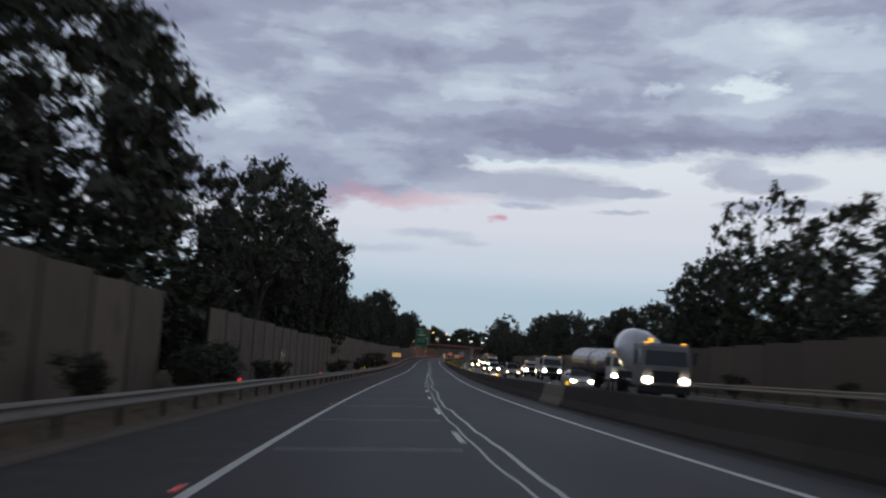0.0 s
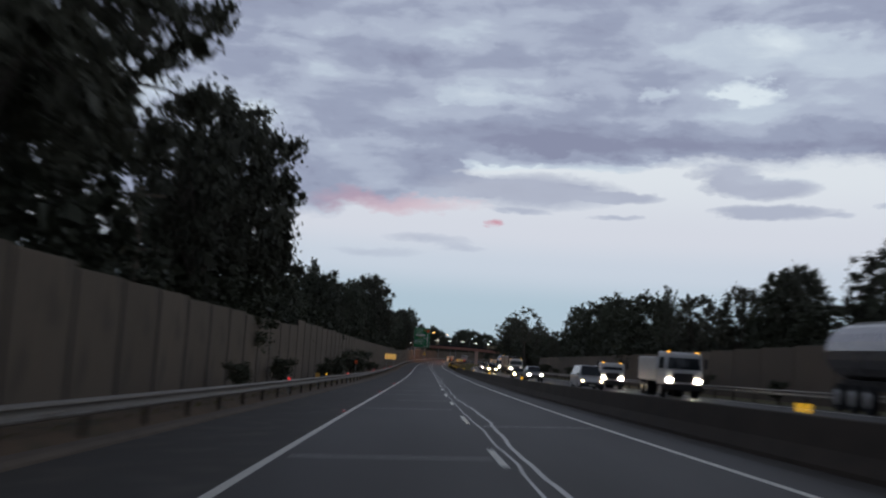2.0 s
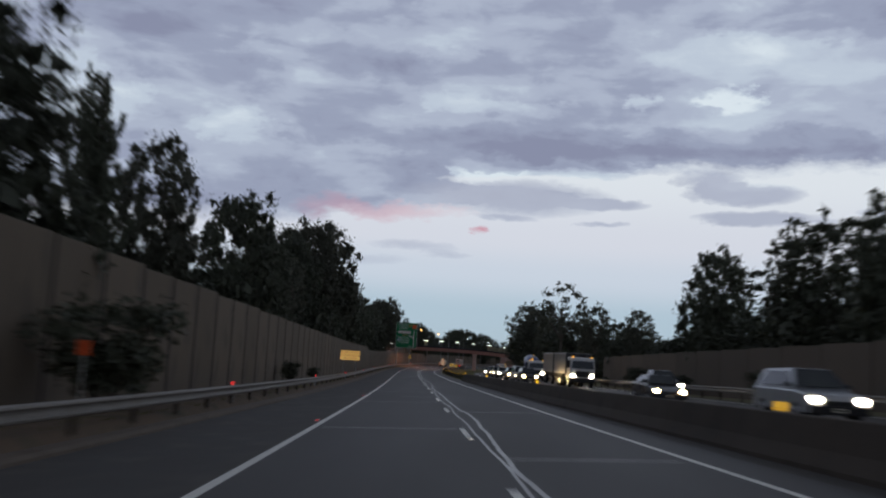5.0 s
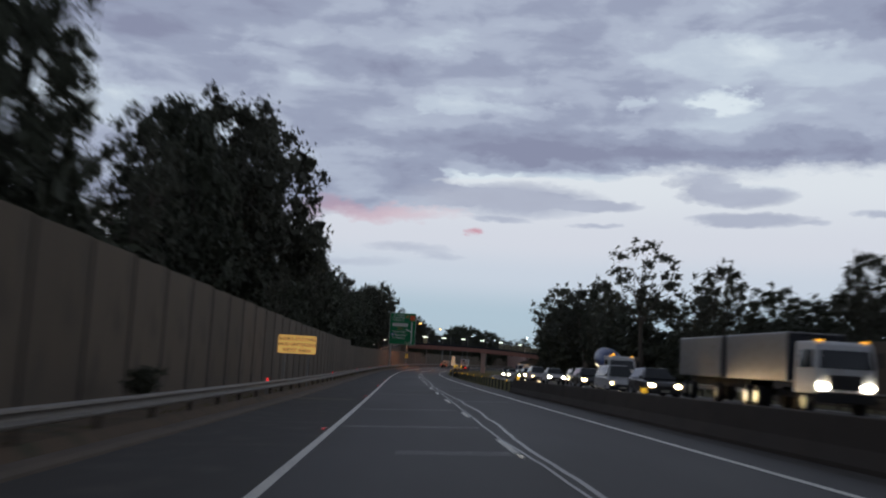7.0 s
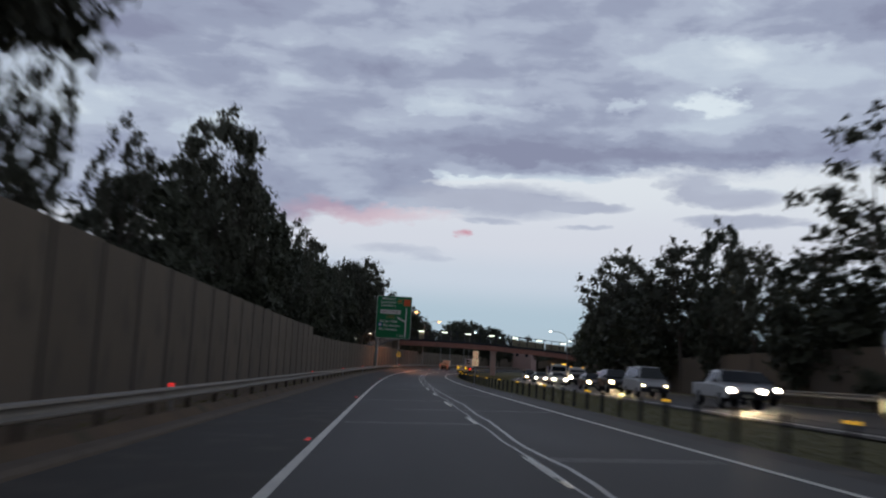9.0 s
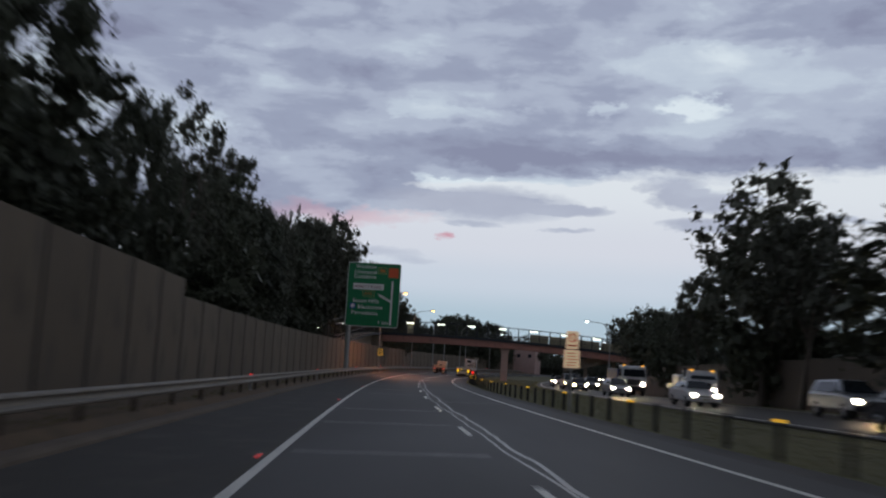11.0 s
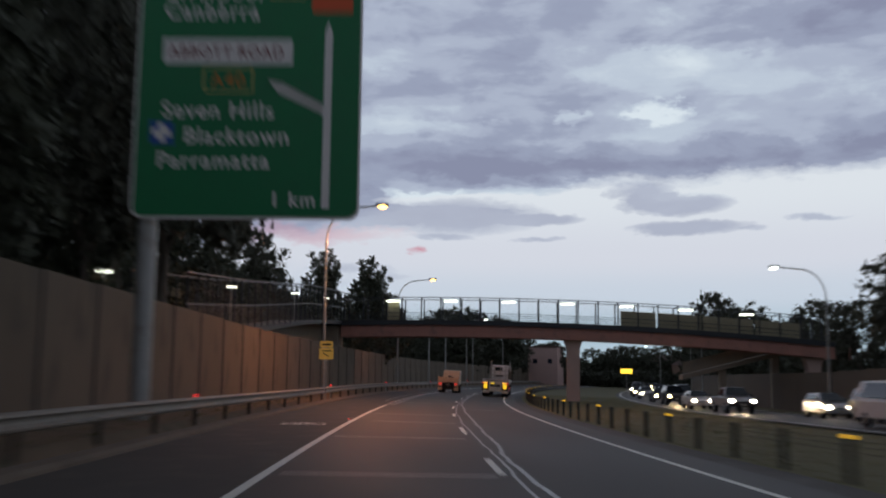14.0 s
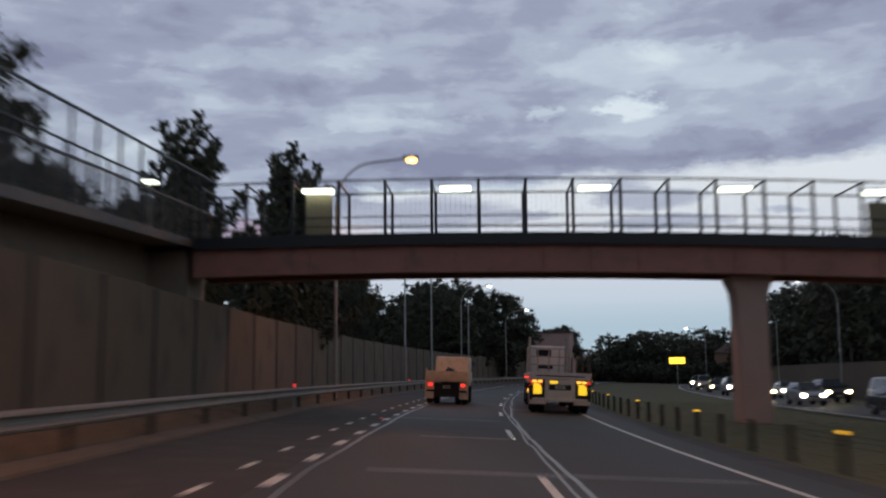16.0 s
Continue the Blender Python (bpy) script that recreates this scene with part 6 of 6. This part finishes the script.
oncoming(make_truck("box", "white lorry with a blue body and roof marker lights", WHITEP, BLUEP, 8.0), 408, 2)
oncoming(make_truck("tray", "white tray truck with lit headlights", WHITEP, None, 6.0), 380, 2)

KINDS = {
    "van": make_car("van", WHITEP, "white delivery van with lit headlights", HEADWARM),
    "suv": make_car("suv", SILVER, "silver four-wheel-drive with lit headlights"),
    "suvd": make_car("suv", DARKP, "dark four-wheel-drive with lit warm headlights", HEADWARM),
    "hatch": make_car("hatch", SILVER, "silver hatchback with lit headlights"),
    "sedan": make_car("sedan", DARKP, "dark sedan with lit headlights", HEADWARM),
    "sedanw": make_car("sedan", WHITEP, "white sedan with lit headlights"),
    "ute": make_car("ute", WHITEP, "white pickup with lit headlights"),
    "uted": make_car("ute", SILVER, "grey dual-cab pickup with lit headlights"),
}
first = {"van": (132, 1), "suv": (306, 2), "suvd": (250, 1), "hatch": (157, 2), "sedan": (190, 1), "sedanw": (474, 1), "ute": (298, 1), "uted": (461, 1)}
for k, (s, lane) in first.items():
    oncoming(KINDS[k], s, lane)
QUEUE = [
    ("sedanw", 73, 1), ("suv", 171, 1), ("uted", 204, 2), ("van", 262, 1), ("suvd", 274, 1), ("van", 316, 1), ("suvd", 327, 1), ("sedan", 338, 1), ("suv", 352, 2), ("sedanw", 365, 1), ("hatch", 391, 1), ("sedan", 420, 1),
    ("van", 432, 1), ("suv", 443, 2), ("hatch", 452, 2), ("suvd", 487, 1), ("sedan", 498, 1), ("van", 509, 2), ("hatch", 516, 1), ("suvd", 524, 2), ("sedan", 532, 1), ("sedanw", 540, 2),
    ("suv", 547, 1), ("hatch", 555, 2), ("sedan", 563, 1), ("suvd", 572, 2), ("van", 580, 1), ("sedan", 590, 2), ("suv", 600, 1), ("hatch", 611, 2), ("sedan", 622, 1), ("sedanw", 634, 2), ("suvd", 646, 1),
]
for k, s, lane in QUEUE:
    oncoming_copy(KINDS[k], s, lane)
# the beams of the queue's headlights on the road
for s, lane in ((73, 1), (171, 1), (190, 1), (250, 1), (274, 1), (298, 1), (327, 1), (352, 2), (391, 1), (432, 1), (461, 1), (487, 1)):
    ld = bpy.data.lights.new("headlight_beam", "SPOT")
    ld.energy, ld.color, ld.spot_size, ld.spot_blend, ld.shadow_soft_size = 1000, (1.0, 0.72, 0.40), radians(76), 1.0, 0.25
    lo = new("headlight_beam", ld)
    la = opp(s) + (0.7 if lane == 1 else 4.3)
    lo.matrix_basis = look(spot(s - 2.7, la, 0.72), spot(s - 16, la - 0.6, 0.0))

# ---- flatbed semi-trailer ahead in the right-hand lane ----
FM = stand(490.5, 4.35, 0, -0.6, True)
fb = thing("flatbed_truck", FM, "white prime mover pulling an empty weathered flatbed trailer with lit lamps", "truck")
fb.scale = (1.03, 1.0, 1.13)
part("deck", boxes((-1.25, 1.25, 0, 13.2, 1.30, 1.42), bevel=0.01), PINKW, fb, "worn pale deck boards")
for i in range(12):
    x = -1.2 + 2.4 * i / 11
    part("deck_plank", boxes((x - 0.1, x + 0.1, 0.05, 13.15, 1.422, 1.437)), PINKW, fb)
part("coaming_rail", boxes((-1.26, -1.2, 0, 13.2, 1.24, 1.50)), PINKW, fb)
part("coaming_rail", boxes((1.2, 1.26, 0, 13.2, 1.24, 1.50)), PINKW, fb)
part("rear_coaming", boxes((-1.26, 1.26, -0.07, 0.0, 1.26, 1.52), bevel=0.012), PINKW, fb)
# flat dark bar paints the shade of a slot; none is cut
part("rear_coaming_slot", boxes((-1.0, 1.0, -0.078, -0.071, 1.36, 1.40)), CHASSIS, fb)
part("rear_panel", boxes((-0.62, 0.62, -0.05, 0.0, 0.55, 1.24), bevel=0.01), CREAM, fb, "cream rear panel")
# dark sheet paints a recess's shade behind the number plate
part("plate_recess", boxes((-0.45, 0.45, -0.058, -0.05, 0.86, 1.06)), CHASSIS, fb)
npl = part("number_plate", boxes((-0.2, 0.2, -0.07, -0.059, 0.92, 1.03)), PLATE, fb)
part("plate_mark", boxes((-0.15, 0.15, -0.074, -0.071, 0.955, 1.0)), SIGN_BLACK, npl)
# the plate's glow is added emission in place of headlights on it
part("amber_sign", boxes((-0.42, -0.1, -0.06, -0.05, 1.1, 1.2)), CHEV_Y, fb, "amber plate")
part("underrun_bar", boxes((-1.12, 1.12, -0.12, 0.0, 0.44, 0.56), bevel=0.02), CREAM, fb)
for sg in (-1, 1):
    part("bumper_wing", prism([(-0.1, 0.34), (-0.1, 0.46), (0.5, 0.46), (0.5, 0.3)], lambda z: 0.32), CREAM, fb).matrix_basis = Matrix.Translation((sg * 0.9, 0, 0))
    lp = part("lamp_panel", boxes((sg * 0.92 - 0.3, sg * 0.92 + 0.3, -0.055, 0.0, 0.58, 1.24)), CHASSIS, fb)
    part("side_red_panel", boxes((sg * 1.16 - 0.08, sg * 1.16 + 0.08, -0.064, -0.056, 1.1, 1.22)), CHEV_R, lp)
    for q in (-0.14, 0.08):
        part("lamp", boxes((sg * 0.9 + q - 0.09, sg * 0.9 + q + 0.09, -0.085, -0.056, 1.12, 1.22), bevel=0.015), TAIL_AMBER, lp, "lit amber lamp")
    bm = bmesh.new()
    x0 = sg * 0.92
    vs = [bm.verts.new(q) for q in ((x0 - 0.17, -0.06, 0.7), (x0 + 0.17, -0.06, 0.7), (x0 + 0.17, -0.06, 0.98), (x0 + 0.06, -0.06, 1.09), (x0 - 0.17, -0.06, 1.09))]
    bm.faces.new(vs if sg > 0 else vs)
    part("yellow_marker", bm, CHEV_Y, lp, "yellow reflective marker plate, glow added")
    bm = bmesh.new()
    vs = [bm.verts.new(q) for q in ((x0 + 0.07, -0.059, 1.09), (x0 + 0.17, -0.059, 0.99), (x0 + 0.17, -0.059, 1.09))]
    bm.faces.new(vs)
    part("red_marker", bm, CHEV_R, lp, "red reflective marker plate, glow added")
    part("chassis_rail", boxes((sg * 0.5 - 0.08, sg * 0.5 + 0.08, 0.05, 13.0, 0.9, 1.24)), CHASSIS, fb)
    part("mud_flap", boxes((sg * 0.95 - 0.28, sg * 0.95 + 0.28, 0.55, 0.57, 0.2, 0.95)), CHASSIS, fb)
axles(fb, [1.3, 2.55, 3.8], 1.22, 0.5)
for i in range(9):
    part("side_lamp", boxes((-1.285, -1.262, 1.2 + 1.35 * i, 1.3 + 1.35 * i, 1.28, 1.34)), TAIL, fb, "lit red side lamp")
for i, y in enumerate((0.15, 4.2, 8.2, 12.2)):
    st = part("stake", boxes((1.17, 1.25, y, y + 0.08, 1.5, 2.42 - 0.04 * i)), WOOD, fb, "timber side stake")
for a, b in ((0.2, 4.25), (4.25, 8.25), (8.25, 12.25)):
    bm = bmesh.new()
    pr = None
    for q in range(9):
        t = q / 8
        p = Vector((1.21, a + (b - a) * t, 2.32 - 0.35 * 4 * t * (1 - t) * 0.5))
        if pr:
            tube(bm, pr, p, 0.012, seg=5)
        pr = p
    part("rope", bm, WOOD, fb, "slack rope")
hb = [(-1.15, -1.07), (-0.6, -0.54), (0.0, 0.06), (0.55, 0.61), (1.07, 1.15)]
for a, b in hb:
    part("headboard_post", boxes((a, b, 12.95, 13.05, 1.5, 2.75)), STEEL, fb)
for z in (1.9, 2.3, 2.7):
    part("headboard_bar", boxes((-1.15, 1.15, 12.96, 13.04, z, z + 0.05)), STEEL, fb)
part("landing_leg", boxes((-0.8, -0.68, 9.6, 9.75, 0.25, 0.95)), CHASSIS, fb)
part("landing_leg", boxes((0.68, 0.8, 9.6, 9.75, 0.25, 0.95)), CHASSIS, fb)
# prime mover
part("tractor_frame", boxes((-0.5, 0.5, 9.8, 19.0, 0.7, 1.0)), CHASSIS, fb)
axles(fb, [11.0, 12.35], 1.22, 0.52)
axles(fb, [17.6], 1.2, 0.52, False)
cabp = part("cab", boxes((-1.1, 1.1, 14.2, 16.6, 1.0, 2.9), bevel=0.12), WHITEP, fb, "white cab")
part("rear_window", boxes((-0.62, 0.2, 14.17, 14.2, 2.35, 2.7)), GLASSV, cabp)
part("vent_panel", boxes((-0.5, 0.3, 14.17, 14.2, 1.75, 1.95)), CHASSIS, cabp)
part("bonnet", boxes((-0.85, 0.85, 16.6, 18.4, 1.0, 2.1), bevel=0.12), WHITEP, fb)
for sg in (-1, 1):
    part("exhaust_pipe", tubes(((sg * 1.0, 13.9, 1.2), (sg * 1.0, 13.9, 3.3), 0.08)), STEEL, fb)
    part("tractor_guard", boxes((sg * 0.9 - 0.28, sg * 0.9 + 0.28, 10.2, 10.23, 0.35, 0.95)), CHASSIS, fb)
    part("guard_lamp", boxes((sg * 0.9 - 0.25, sg * 0.9 + 0.25, 10.17, 10.2, 0.62, 0.78)), TAIL_AMBER if sg < 0 else TAIL, fb, "lit lamp on the guard")
    part("guard_tail_lamp", boxes((sg * 0.9 - 0.15, sg * 0.9 + 0.15, 10.17, 10.2, 0.85, 0.93)), TAIL, fb)

# ---- small tray truck ahead in the same lane ----
TM = stand(497.0, -0.8, 0, -1.0, True)
tt2 = thing("tipper_truck", TM, "small ochre and cream tipper truck seen from behind, tail lamps lit", "truck")
tt2.scale = (1.03, 1.0, 1.18)
part("tray_floor", boxes((-1.02, 1.02, 0, 3.4, 0.92, 1.0)), TRAYP, tt2)
part("tailgate", boxes((-1.03, 1.03, -0.05, 0.0, 0.98, 1.36), bevel=0.012), TRAYP, tt2, "ochre drop tailgate")
part("tailgate_rib", boxes((-0.34, -0.3, -0.07, -0.051, 1.0, 1.34)), TRAYP, tt2)
part("tailgate_rib", boxes((0.3, 0.34, -0.07, -0.051, 1.0, 1.34)), TRAYP, tt2)
part("tailgate_plate", boxes((-0.16, 0.16, -0.064, -0.051, 1.2, 1.3)), CREAM, tt2)
for sg in (-1, 1):
    part("tray_side", boxes((sg * 1.0 - 0.025, sg * 1.0 + 0.025, 0, 3.4, 1.0, 1.36), bevel=0.01), TRAYP, tt2)
    part("rear_post", boxes((sg * 0.99 - 0.04, sg * 0.99 + 0.04, -0.06, 0.02, 0.9, 1.45)), TRAYP, tt2)
    part("tail_lamp", boxes((sg * 0.78 - 0.085, sg * 0.78 + 0.085, -0.06, -0.02, 0.74, 0.84), bevel=0.02), TAIL, tt2, "lit red tail lamp")
    part("mud_guard", boxes((sg * 0.82 - 0.21, sg * 0.82 + 0.21, 0.02, 0.06, 0.22, 0.9)), TRAYP, tt2)
    part("chassis_rail", boxes((sg * 0.4 - 0.05, sg * 0.4 + 0.05, 0.0, 5.2, 0.6, 0.88)), CHASSIS, tt2)
part("rear_bar", boxes((-0.95, 0.95, -0.04, 0.0, 0.5, 0.58)), CHASSIS, tt2)
# added sheet; its dark tone stands in for the unlit underbody
part("under_guard", boxes((-0.6, 0.6, 0.1, 0.14, 0.30, 0.88), bevel=0.01), CHASSIS, tt2, "added dark panel standing for the unlit underbody")
tp = part("number_plate", boxes((-0.18, 0.18, -0.055, -0.042, 0.66, 0.77)), PLATE, tt2)
part("plate_mark", boxes((-0.14, 0.14, -0.06, -0.056, 0.69, 0.74)), SIGN_BLACK, tp)
part("headboard", boxes((-0.85, 0.85, 3.4, 3.46, 1.0, 1.98), bevel=0.03), CREAM, tt2, "cream cab guard panel")
part("cab", boxes((-0.88, 0.88, 3.55, 5.1, 0.7, 2.02), bevel=0.1), CREAM, tt2)
part("windscreen", boxes((-0.75, 0.75, 5.1, 5.13, 1.35, 1.85)), GLASSV, tt2)
bm = bmesh.new()
bmesh.ops.create_uvsphere(bm, u_segments=12, v_segments=8, radius=0.42, matrix=Matrix.Translation((0, 2.2, 1.1)) @ Matrix.Diagonal((1.1, 1.4, 1.0, 1)))
for vtx in bm.verts:
    vtx.co += Vector((noise.noise(vtx.co * 3), noise.noise(vtx.co * 3 + Vector((5, 0, 0))), noise.noise(vtx.co * 3 + Vector((0, 5, 0))))) * 0.1
part("covered_load", bm, PLASTIC, tt2, "dark covered load in the tray")
axles(tt2, [0.85], 1.0, 0.38)
axles(tt2, [4.3], 0.98, 0.38, False)
